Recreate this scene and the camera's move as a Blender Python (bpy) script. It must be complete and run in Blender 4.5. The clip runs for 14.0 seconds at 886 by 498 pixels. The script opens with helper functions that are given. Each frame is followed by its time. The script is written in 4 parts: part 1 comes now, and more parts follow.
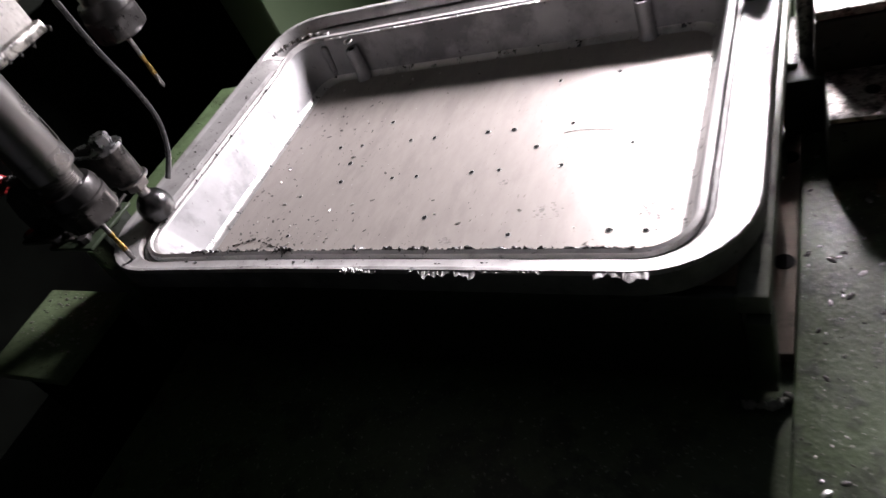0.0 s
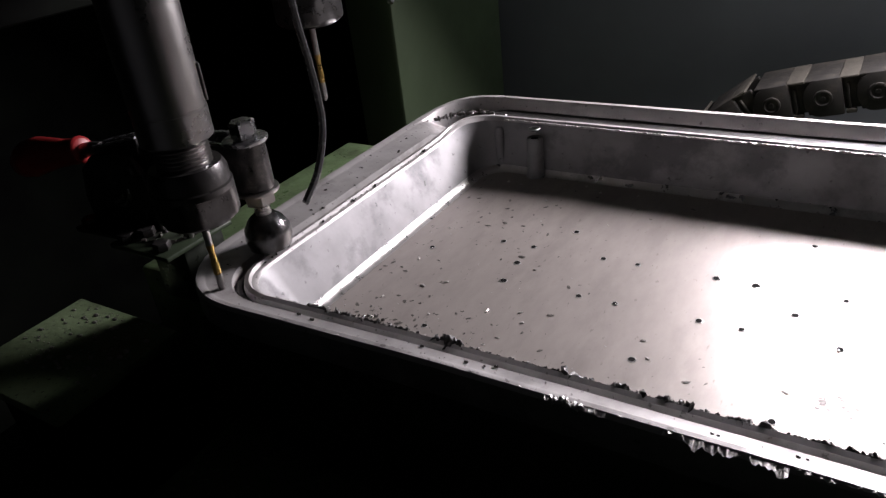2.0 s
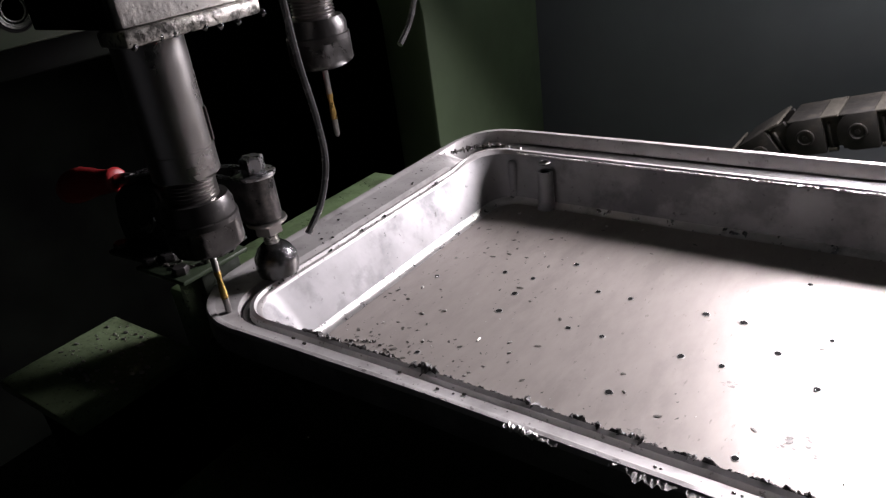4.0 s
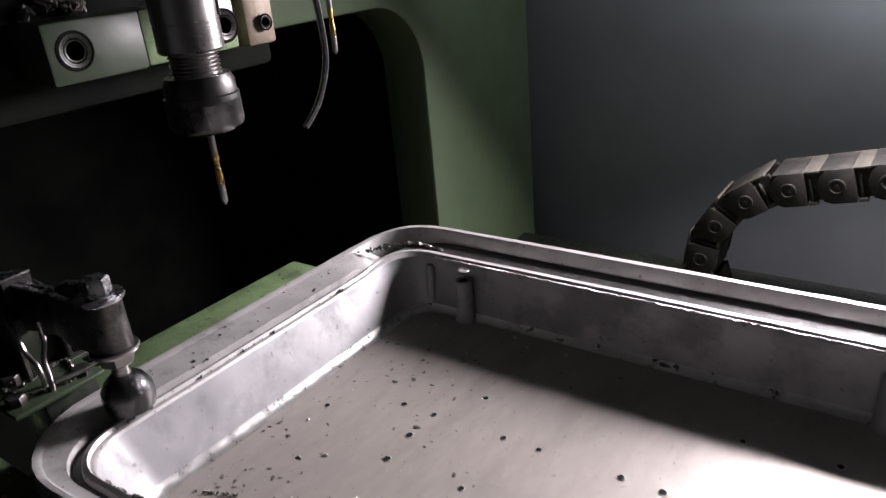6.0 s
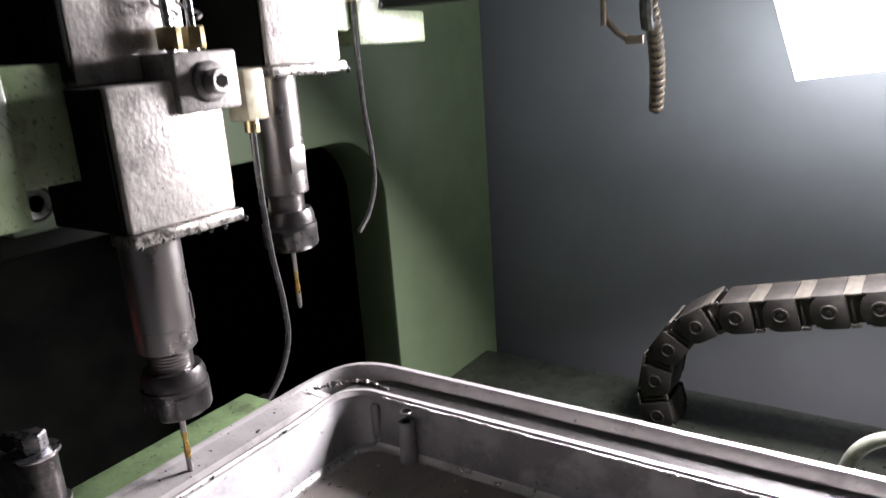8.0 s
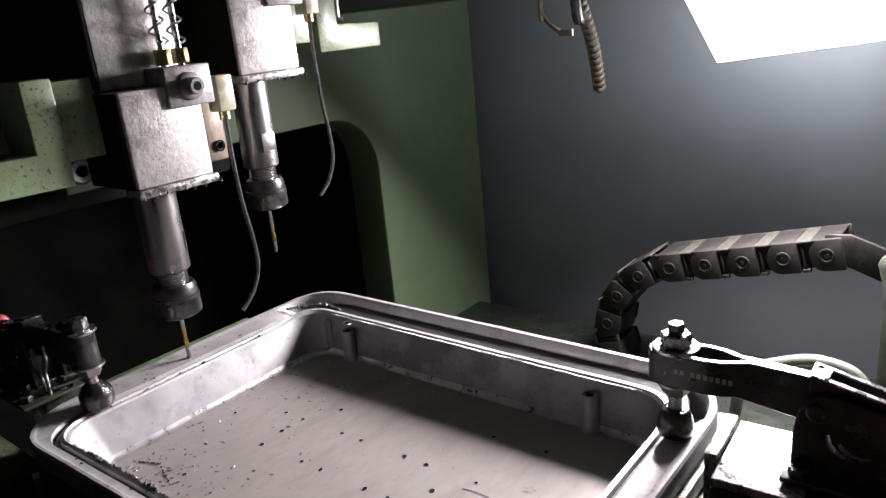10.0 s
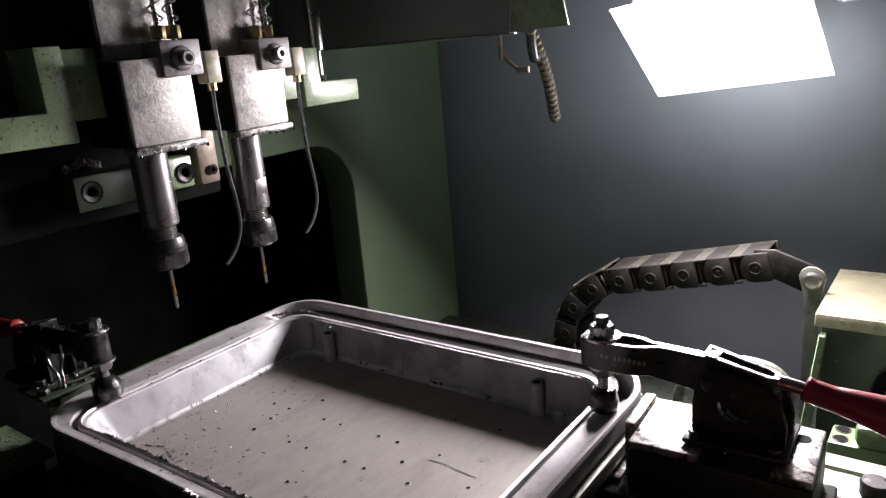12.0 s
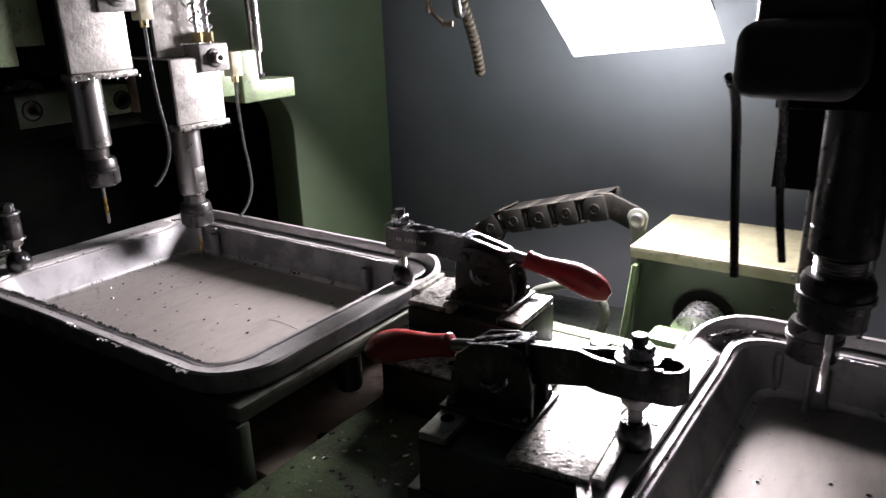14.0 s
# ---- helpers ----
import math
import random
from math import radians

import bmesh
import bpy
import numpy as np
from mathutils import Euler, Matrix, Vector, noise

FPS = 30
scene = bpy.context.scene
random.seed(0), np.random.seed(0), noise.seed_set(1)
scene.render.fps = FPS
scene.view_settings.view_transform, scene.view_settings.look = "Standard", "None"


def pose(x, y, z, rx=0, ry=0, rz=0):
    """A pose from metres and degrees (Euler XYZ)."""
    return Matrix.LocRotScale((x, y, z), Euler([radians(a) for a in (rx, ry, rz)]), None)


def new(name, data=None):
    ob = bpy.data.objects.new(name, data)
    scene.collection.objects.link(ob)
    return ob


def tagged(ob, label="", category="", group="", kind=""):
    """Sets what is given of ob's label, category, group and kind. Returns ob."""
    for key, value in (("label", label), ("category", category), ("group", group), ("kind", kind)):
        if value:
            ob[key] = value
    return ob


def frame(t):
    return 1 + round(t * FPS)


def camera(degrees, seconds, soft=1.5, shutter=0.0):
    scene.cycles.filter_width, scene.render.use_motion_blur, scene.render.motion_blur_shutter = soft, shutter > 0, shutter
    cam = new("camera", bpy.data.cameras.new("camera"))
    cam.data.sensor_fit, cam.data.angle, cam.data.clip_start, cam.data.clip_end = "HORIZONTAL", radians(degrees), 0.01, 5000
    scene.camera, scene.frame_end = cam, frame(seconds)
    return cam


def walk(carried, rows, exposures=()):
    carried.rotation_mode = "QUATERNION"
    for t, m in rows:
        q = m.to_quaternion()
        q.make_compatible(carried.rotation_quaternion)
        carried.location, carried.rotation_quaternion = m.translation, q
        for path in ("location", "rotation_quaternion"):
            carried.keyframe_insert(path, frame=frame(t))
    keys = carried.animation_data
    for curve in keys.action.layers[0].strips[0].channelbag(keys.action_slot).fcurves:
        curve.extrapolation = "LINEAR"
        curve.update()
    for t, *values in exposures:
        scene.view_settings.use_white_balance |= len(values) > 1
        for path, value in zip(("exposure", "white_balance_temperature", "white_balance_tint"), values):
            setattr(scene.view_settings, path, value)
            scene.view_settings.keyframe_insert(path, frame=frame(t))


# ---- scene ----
cam = camera(62.95, 14.0, soft=1.3, shutter=0.4)
PATH = [
    (0, 0.2665, -0.3437, 1.1084, 46.32, 20.91, 20.01),
    (0.5, 0.2109, -0.3247, 1.0891, 45.43, 17.47, 18.54),
    (1, 0.2036, -0.331, 1.0902, 53.34, 15.05, 25.09),
    (1.5, 0.1677, -0.3295, 1.0702, 59.29, 7.95, 27.85),
    (2, 0.1535, -0.3257, 1.0605, 60.65, 5.93, 30.64),
    (2.5, 0.1551, -0.3135, 1.0604, 60.21, 7.7, 31.27),
    (5, 0.1981, -0.3274, 1.0731, 65.18, 5.63, 37.04),
    (5.5, 0.1997, -0.3355, 1.0749, 65.78, 4.86, 35.13),
    (6, 0.1918, -0.3509, 1.0764, 66.33, 4.95, 34.84),
    (6.5, 0.1933, -0.3418, 1.0763, 66.1, 5.61, 35.03),
    (7, 0.1904, -0.3379, 1.0751, 65.37, 6.03, 35.4),
    (7.5, 0.1924, -0.3364, 1.077, 65.98, 5.95, 35.07),
    (8, 0.2147, -0.3476, 1.0991, 74.29, 3.92, 33.43),
    (8.5, 0.2727, -0.3879, 1.1158, 75.53, 2.72, 38.01),
    (9, 0.316, -0.3924, 1.1124, 71.97, 4.91, 38.91),
    (11.5, 0.3803, -0.4342, 1.1253, 73.47, 5.38, 36.05),
    (12, 0.3972, -0.4479, 1.1274, 73.95, 4.73, 35.96),
    (12.5, 0.4045, -0.4475, 1.1274, 74.39, 4.29, 34.66),
    (13, 0.4411, -0.4619, 1.1214, 74.26, 2.2, 33.51),
    (13.5, 0.4957, -0.496, 1.1226, 73.35, 1.02, 32.81),
    (14, 0.4818, -0.477, 1.1138, 71.3, 1.81, 34.47),
]
EXPOSURES = [(0.0, 0.10), (0.5, -0.70), (1.0, -1.24), (1.5, -1.00), (2.5, -0.70), (5.0, -0.38), (5.5, -0.25), (6.0, 0.36), (6.5, 0.76), (7.5, 0.90), (8.0, 1.0), (8.5, 0.62), (9.0, 0.66), (11.5, 0.24), (12.5, 0.06), (13.0, 0.0), (13.5, 0.18), (14.0, 0.58)]
walk(cam, [(r[0], pose(*r[1:])) for r in PATH], exposures=EXPOSURES)

# ---- world and the work lamp's strength ----
world = bpy.data.worlds.new("world")
scene.world = world
world.use_nodes = True
world.node_tree.nodes["Background"].inputs[0].default_value = (0.75, 0.85, 1.0, 1)
world.node_tree.nodes["Background"].inputs[1].default_value = 0.02
LAMP_WATTS = 8.0        # work lamp, a wide beam
LED_GLOW = 4.0          # brightness of the lamp's face

# ---- plan (metres) ----
FLOOR_Z = 0.900          # inside floor of the tray
RIM = 0.0265             # flange above the tray's floor
TABLE_Z = 0.868          # top of the table plate
PITCH_X = 0.501          # second tray and second pair of heads
AX, AY = -0.0433, -0.1808
BX, BY = -0.0575, -0.0905
COL_X = -0.215           # column face
COL_END = 0.384          # far edge of the column
BACK_Y = 0.425           # back wall


# ---- materials ----
def material(name, base, rough=0.5, metal=0.0, vary=0.25, scale=40.0, bump=0.15, bump_scale=300.0,
             stain=None, stain_amount=0.3, stain_scale=25.0, stretch=(1, 1, 1), rough_vary=0.12, coat=0.0, speck=None, speck_amount=0.3, speck_scale=700.0, gloss=0.5):
    m = bpy.data.materials.new(name)
    m.use_nodes = True
    nt = m.node_tree
    b = nt.nodes["Principled BSDF"]
    b.inputs["Metallic"].default_value = metal
    b.inputs["Coat Weight"].default_value = coat
    b.inputs["Specular IOR Level"].default_value = gloss
    b.inputs["Coat Roughness"].default_value = 0.12
    tc = nt.nodes.new("ShaderNodeTexCoord")
    mp = nt.nodes.new("ShaderNodeMapping")
    mp.inputs["Scale"].default_value = stretch
    nt.links.new(tc.outputs["Object"], mp.inputs["Vector"])

    def tex(s, detail=6.0, r=0.6):
        n = nt.nodes.new("ShaderNodeTexNoise")
        n.inputs["Scale"].default_value = s
        n.inputs["Detail"].default_value = detail
        n.inputs["Roughness"].default_value = r
        nt.links.new(mp.outputs["Vector"], n.inputs["Vector"])
        return n.outputs["Fac"]

    def ramp(src, lo, hi, a, c):
        r = nt.nodes.new("ShaderNodeMapRange")
        r.inputs["From Min"].default_value, r.inputs["From Max"].default_value = lo, hi
        r.inputs["To Min"].default_value, r.inputs["To Max"].default_value = a, c
        nt.links.new(src, r.inputs["Value"])
        return r.outputs["Result"]

    grain = tex(scale)
    mix = nt.nodes.new("ShaderNodeMix")
    mix.data_type = "RGBA"
    lo = [c * (1 - vary) for c in base]
    hi = [min(1, c * (1 + vary)) for c in base]
    mix.inputs["A"].default_value = (*lo, 1)
    mix.inputs["B"].default_value = (*hi, 1)
    nt.links.new(ramp(grain, 0.3, 0.7, 0, 1), mix.inputs["Factor"])
    colour = mix.outputs["Result"]
    rough_src = ramp(tex(scale * 2.3), 0.3, 0.7, max(0.03, rough - rough_vary), min(1, rough + rough_vary))
    if stain:
        mix2 = nt.nodes.new("ShaderNodeMix")
        mix2.data_type = "RGBA"
        mix2.inputs["B"].default_value = (*stain, 1)
        nt.links.new(colour, mix2.inputs["A"])
        edge = 0.62 - 0.3 * stain_amount
        nt.links.new(ramp(tex(stain_scale, 8.0, 0.65), edge, edge + 0.12, 0, 0.85), mix2.inputs["Factor"])
        colour = mix2.outputs["Result"]
    if speck:
        mix3 = nt.nodes.new("ShaderNodeMix")
        mix3.data_type = "RGBA"
        mix3.inputs["B"].default_value = (*speck, 1)
        nt.links.new(colour, mix3.inputs["A"])
        edge = 0.68 - 0.2 * speck_amount
        nt.links.new(ramp(tex(speck_scale, 3.0, 0.55), edge, edge + 0.05, 0, 0.8), mix3.inputs["Factor"])
        colour = mix3.outputs["Result"]
    nt.links.new(colour, b.inputs["Base Color"])
    nt.links.new(rough_src, b.inputs["Roughness"])
    if bump:
        bp = nt.nodes.new("ShaderNodeBump")
        bp.inputs["Strength"].default_value = bump
        bp.inputs["Distance"].default_value = 0.0006
        nt.links.new(tex(bump_scale, 5.0), bp.inputs["Height"])
        nt.links.new(bp.outputs["Normal"], b.inputs["Normal"])
    return m


M_ALU = material("machined_aluminium", (0.39, 0.38, 0.375), 0.50, 0.42, 0.14, 40, 0.10, 420, stain=(0.25, 0.24, 0.235), stain_amount=0.34, stain_scale=34, rough_vary=0.14, speck=(0.12, 0.115, 0.11), speck_amount=0.12, speck_scale=420)
M_CAST = material("cast_aluminium_wall", (0.25, 0.248, 0.252), 0.52, 0.38, 0.22, 26, 0.09, 260, stain=(0.145, 0.144, 0.15), stain_amount=0.46, stain_scale=30, rough_vary=0.18, speck=(0.09, 0.088, 0.088), speck_amount=0.07, speck_scale=260)
M_SPOT = material("dried_oil_spot", (0.085, 0.078, 0.070), 0.35, 0.1, 0.4, 300, 0.2, 700)
# paler and glossier, putting part of the lamp's highlight into the floor's edge
M_FILLET = material("bright_glossy_aluminium", (0.48, 0.47, 0.46), 0.34, 0.75, 0.12, 90, 0.12, 500, stain=(0.26, 0.25, 0.24), stain_amount=0.3, stain_scale=60)
M_FLOOR = material("milled_aluminium", (0.325, 0.298, 0.276), 0.39, 0.42, 0.07, 110, 0.05, 1100, stain=(0.265, 0.242, 0.224), stain_amount=0.30, stain_scale=22, stretch=(1.6, 0.6, 1), rough_vary=0.05, speck=(0.21, 0.19, 0.175), speck_amount=0.10, speck_scale=300)
M_SCUFF = material("scuffed_dull_aluminium", (0.21, 0.195, 0.185), 0.6, 0.25, 0.3, 400, 0.3, 900)
M_FLASH = material("torn_aluminium", (0.55, 0.54, 0.53), 0.45, 0.9, 0.25, 300, 0.6, 900)
M_TORN = material("torn_dull_aluminium", (0.36, 0.35, 0.345), 0.5, 0.45, 0.3, 260, 0.8, 700, stain=(0.17, 0.165, 0.16), stain_amount=0.4, stain_scale=180)
M_GASKET = material("black_sealant", (0.018, 0.016, 0.015), 0.45, 0.0, 0.3, 200, 0.5, 700)
# near-black that puts the rim groove's shade into a ring
M_GROOVE_SHADE = material("dull_black_groove_shade", (0.035, 0.033, 0.032), 0.5, 0.0, 0.3, 150, 0.4, 500, stain=(0.12, 0.115, 0.11), stain_amount=0.12, stain_scale=120)
M_LID = material("olive_tan_lid_paint", (0.150, 0.142, 0.090), 0.45, 0.0, 0.15, 40, 0.2, 200, stain=(0.09, 0.083, 0.052), stain_amount=0.34, stain_scale=30)
M_TAN = material("rust_brown_base_plate", (0.30, 0.25, 0.205), 0.45, 0.2, 0.2, 60, 0.3, 240, stain=(0.09, 0.075, 0.065), stain_amount=0.3, stain_scale=45)
# flat near-black discs of this carry the shade inside holes and bores
M_HOLE = material("hole_shadow_steel", (0.012, 0.012, 0.012), 0.7, 0.0, gloss=0.02)
M_STEEL = material("turned_steel", (0.36, 0.35, 0.34), 0.30, 0.95, 0.06, 30, 0.02, 600, rough_vary=0.04)
M_DARKSTEEL = material("blackened_steel", (0.055, 0.053, 0.052), 0.34, 0.7, 0.3, 80, 0.15, 400, stain=(0.16, 0.15, 0.14), stain_amount=0.15, stain_scale=90)
M_ZINC = material("bright_zinc_steel", (0.45, 0.45, 0.46), 0.28, 1.0, 0.12, 90, 0.1, 400)
M_BLOCK = material("worn_grey_paint_on_steel", (0.47, 0.455, 0.43), 0.38, 0.25, 0.18, 60, 0.8, 300, stain=(0.24, 0.225, 0.21), stain_amount=0.32, stain_scale=70, speck=(0.06, 0.055, 0.05), speck_amount=0.22, speck_scale=800)
M_GREEN = material("oily_green_machine_paint", (0.145, 0.215, 0.105), 0.36, 0.0, 0.2, 70, 0.35, 220, stain=(0.07, 0.09, 0.05), stain_amount=0.26, stain_scale=34, coat=0.3, speck=(0.03, 0.03, 0.025), speck_amount=0.2, speck_scale=520)
M_RAIL = material("grey_green_worn_rail", (0.16, 0.17, 0.14), 0.4, 0.3, 0.25, 90, 0.35, 260, stain=(0.05, 0.05, 0.045), stain_amount=0.3, stain_scale=60)
# worn pale green; on cover end and corner plate it stands for light
M_LIGHTGREEN = material("worn_pale_green_and_lit_paint", (0.175, 0.235, 0.128), 0.38, 0.0, 0.18, 90, 0.45, 260, stain=(0.08, 0.09, 0.055), stain_amount=0.30, stain_scale=45, coat=0.25, speck=(0.03, 0.03, 0.025), speck_amount=0.35, speck_scale=420)
M_COLUMN = material("column_green_paint", (0.067, 0.096, 0.051), 0.55, 0.0, 0.10, 12, 0.12, 90)
# base lifted so that haze round the lamp is partly in this paint
M_WALL = material("dark_blue_grey_paint_with_haze", (0.118, 0.127, 0.136), 0.55, 0.0, 0.10, 8, 0.08, 60)
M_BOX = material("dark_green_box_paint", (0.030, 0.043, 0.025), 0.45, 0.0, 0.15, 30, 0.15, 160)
# near-black: the shade of recesses and turned-away sides is put into this colour
M_DARK = material("near_black_shade_paint", (0.0055, 0.0066, 0.0052), 0.8, 0.0, 0.4, 14, 0.2, 120, stain=(0.003, 0.003, 0.003), stain_amount=0.35, stain_scale=9, gloss=0.05)
# pale specks put wet glints and small chips into the colour
M_TABLE = material("oil_wet_green_table", (0.078, 0.108, 0.054), 0.42, 0.0, 0.3, 60, 0.6, 240, stain=(0.026, 0.030, 0.020), stain_amount=0.46, stain_scale=60, speck=(0.33, 0.33, 0.28), speck_amount=0.20, speck_scale=560)
# near-black steel; on the second drill heads it also stands for shade
M_FIXTURE = material("near_black_steel_and_shade", (0.022, 0.026, 0.020), 0.36, 0.2, 0.4, 60, 0.3, 260)
M_OILPLATE = material("oily_ground_steel_plate", (0.36, 0.35, 0.32), 0.34, 0.55, 0.25, 120, 0.7, 420, stain=(0.02, 0.019, 0.017), stain_amount=0.50, stain_scale=190, speck=(0.015, 0.014, 0.013), speck_amount=0.45, speck_scale=500)
M_RED = material("red_vinyl_grip", (0.31, 0.026, 0.028), 0.36, 0.0, 0.12, 60, 0.06, 400, stain=(0.10, 0.02, 0.02), stain_amount=0.15, stain_scale=60)
M_RUBBER = material("oily_black_rubber", (0.012, 0.012, 0.012), 0.14, 0.0, 0.3, 120, 1.0, 520, coat=0.7)
M_CHAIN = material("dusty_black_plastic", (0.0105, 0.0097, 0.0083), 0.7, 0.0, 0.3, 90, 0.35, 300, stain=(0.034, 0.030, 0.023), stain_amount=0.34, stain_scale=70, gloss=0.25)
M_DUST = material("dust_caked_plastic", (0.040, 0.037, 0.030), 0.85, 0.0, 0.3, 120, 0.5, 400, stain=(0.018, 0.017, 0.015), stain_amount=0.3, stain_scale=110, gloss=0.2)
M_COVER = material("dull_black_cover", (0.030, 0.030, 0.033), 0.55, 0.0, 0.2, 60, 0.2, 260)
# rough steel darkened to hold the clamp block's shade in its colour
M_BLOCK_SHADE = material("shade_dark_rough_steel", (0.20, 0.195, 0.185), 0.5, 0.45, 0.25, 120, 0.5, 420, stain=(0.06, 0.057, 0.053), stain_amount=0.3, stain_scale=120, speck=(0.04, 0.038, 0.035), speck_amount=0.3, speck_scale=800)
M_HOSE = material("grey_plastic_tube", (0.05, 0.05, 0.05), 0.25, 0.0, 0.2, 60, 0.1, 300)
M_BLACKHOSE = material("black_rubber_tube", (0.015, 0.015, 0.016), 0.3, 0.0, 0.3, 60, 0.1, 300)
M_BRASS = material("dull_brass", (0.52, 0.44, 0.24), 0.35, 0.9, 0.2, 90, 0.2, 300)
M_GOLD = material("titanium_coated_tap", (0.46, 0.31, 0.10), 0.32, 1.0, 0.25, 200, 0.15, 900, stain=(0.12, 0.10, 0.07), stain_amount=0.2, stain_scale=300)
M_CREAM = material("yellowed_cream_paint", (0.42, 0.40, 0.28), 0.4, 0.0, 0.12, 60, 0.2, 200, stain=(0.16, 0.145, 0.09), stain_amount=0.25, stain_scale=40)
M_CHIPS = material("aluminium_chips", (0.5, 0.48, 0.46), 0.35, 0.9, 0.3, 500, 0.3, 900)
M_OILCHIPS = material("oil_soaked_chips", (0.06, 0.055, 0.05), 0.22, 0.2, 0.4, 400, 0.4, 900, coat=0.5)
M_SEAM = material("rusty_brown_casting", (0.17, 0.135, 0.10), 0.45, 0.3, 0.3, 90, 0.4, 260)


def glow(name, colour, strength):
    m = bpy.data.materials.new(name)
    m.use_nodes = True
    b = m.node_tree.nodes["Principled BSDF"]
    b.inputs["Base Color"].default_value = (0.8, 0.8, 0.8, 1)
    b.inputs["Emission Color"].default_value = (*colour, 1)
    b.inputs["Emission Strength"].default_value = strength
    return m


M_LED = glow("led_lamp_face", (1.0, 0.91, 0.965), LED_GLOW)
# haze round the lamp: added glowing edges light the wall behind
M_HAZE_TOP = glow("added_haze_glow_top", (0.93, 0.93, 1.0), 36.0 * LED_GLOW)
M_HAZE_BOTTOM = glow("added_haze_glow_bottom", (0.93, 0.93, 1.0), 10.0 * LED_GLOW)
M_HAZE_SIDE = glow("added_haze_glow_side", (0.93, 0.95, 1.0), 9.0 * LED_GLOW)


# ---- mesh helpers ----
def mesh_of(name, bm, mat, smooth=35):
    me = bpy.data.meshes.new(name)
    bmesh.ops.recalc_face_normals(bm, faces=bm.faces[:])
    bm.to_mesh(me)
    bm.free()
    me.materials.append(mat)
    if smooth:
        me.polygons.foreach_set("use_smooth", [True] * len(me.polygons))
        me.set_sharp_from_angle(angle=radians(smooth))
    return me


def part(name, bm, mat, parent=None, label="", smooth=35):
    """One mesh object, under a thing or a part."""
    ob = new(name, mesh_of(name, bm, mat, smooth))
    if parent is not None:
        ob.parent = parent
    if label:
        tagged(ob, label)
    return ob


def thing(name, label, category, at=(0, 0, 0), group="", kind="", rz=0):
    ob = new(name)
    ob.empty_display_size = 0.02
    ob.matrix_basis = pose(*at, 0, 0, rz)
    return tagged(ob, label, category, group, kind)


def add_box(bm, x0, x1, y0, y1, z0, z1, bevel=0.001, seg=2):
    r = bmesh.ops.create_cube(bm, size=1.0)
    vs = r["verts"]
    for v in vs:
        v.co = Vector((x0 + (v.co.x + 0.5) * (x1 - x0), y0 + (v.co.y + 0.5) * (y1 - y0), z0 + (v.co.z + 0.5) * (z1 - z0)))
    if bevel:
        es = list({e for v in vs for e in v.link_edges})
        bmesh.ops.bevel(bm, geom=es, offset=bevel, segments=seg, affect="EDGES", profile=0.5)
    return bm


def box(*a, **k):
    return add_box(bmesh.new(), *a, **k)


def add_lathe(bm, profile, seg=28, m=None, phase=0.0):
    """Turn (radius, height) pairs round z. Closed with caps."""
    m = m or Matrix()
    rings = []
    for r, z in profile:
        rings.append([bm.verts.new(m @ Vector((r * math.cos(phase + 2 * math.pi * i / seg), r * math.sin(phase + 2 * math.pi * i / seg), z))) for i in range(seg)])
    for a, b in zip(rings, rings[1:]):
        for i in range(seg):
            j = (i + 1) % seg
            bm.faces.new((a[i], a[j], b[j], b[i]))
    bm.faces.new(rings[0][::-1])
    bm.faces.new(rings[-1])
    return bm


def lathe(profile, seg=28, m=None, phase=0.0):
    return add_lathe(bmesh.new(), profile, seg, m, phase)


def add_tube(bm, pts, radius, seg=10, close=True):
    """A round tube along a smooth line through pts (each point may carry its radius)."""
    P = [Vector(p[:3]) for p in pts]
    R = [p[3] if len(p) > 3 else radius for p in pts]
    line, rad = [], []
    n = len(P)
    for i in range(n - 1):
        p0, p1, p2, p3 = P[max(i - 1, 0)], P[i], P[i + 1], P[min(i + 2, n - 1)]
        for k in range(8):
            t = k / 8
            line.append(0.5 * ((2 * p1) + (p2 - p0) * t + (2 * p0 - 5 * p1 + 4 * p2 - p3) * t * t + (3 * p1 - p0 - 3 * p2 + p3) * t ** 3))
            rad.append(R[i] + (R[i + 1] - R[i]) * t)
    line.append(P[-1])
    rad.append(R[-1])
    rings = []
    side = None
    for i, p in enumerate(line):
        d = (line[min(i + 1, len(line) - 1)] - line[max(i - 1, 0)]).normalized()
        if side is None:
            side = d.orthogonal().normalized()
        side = (side - d * side.dot(d)).normalized()
        up = d.cross(side)
        rings.append([bm.verts.new(p + (side * math.cos(2 * math.pi * k / seg) + up * math.sin(2 * math.pi * k / seg)) * rad[i]) for k in range(seg)])
    for a, b in zip(rings, rings[1:]):
        for i in range(seg):
            j = (i + 1) % seg
            bm.faces.new((a[i], a[j], b[j], b[i]))
    if close:
        bm.faces.new(rings[0][::-1])
        bm.faces.new(rings[-1])
    return bm


def tube(pts, radius, seg=10):
    return add_tube(bmesh.new(), pts, radius, seg)


def add_prism(bm, outline, y0, y1):
    """A plate with an (x, z) outline, from y0 to y1."""
    a = [bm.verts.new((x, y0, z)) for x, z in outline]
    b = [bm.verts.new((x, y1, z)) for x, z in outline]
    bm.faces.new(a)
    bm.faces.new(b[::-1])
    n = len(a)
    for i in range(n):
        j = (i + 1) % n
        bm.faces.new((a[i], b[i], b[j], a[j]))
    return bm


def bevelled(bm, offset, seg=2, angle=30):
    bmesh.ops.recalc_face_normals(bm, faces=bm.faces[:])
    es = [e for e in bm.edges if len(e.link_faces) == 2 and e.calc_face_angle(0) > radians(angle)]
    bmesh.ops.bevel(bm, geom=es, offset=offset, segments=seg, affect="EDGES", profile=0.5)
    return bm


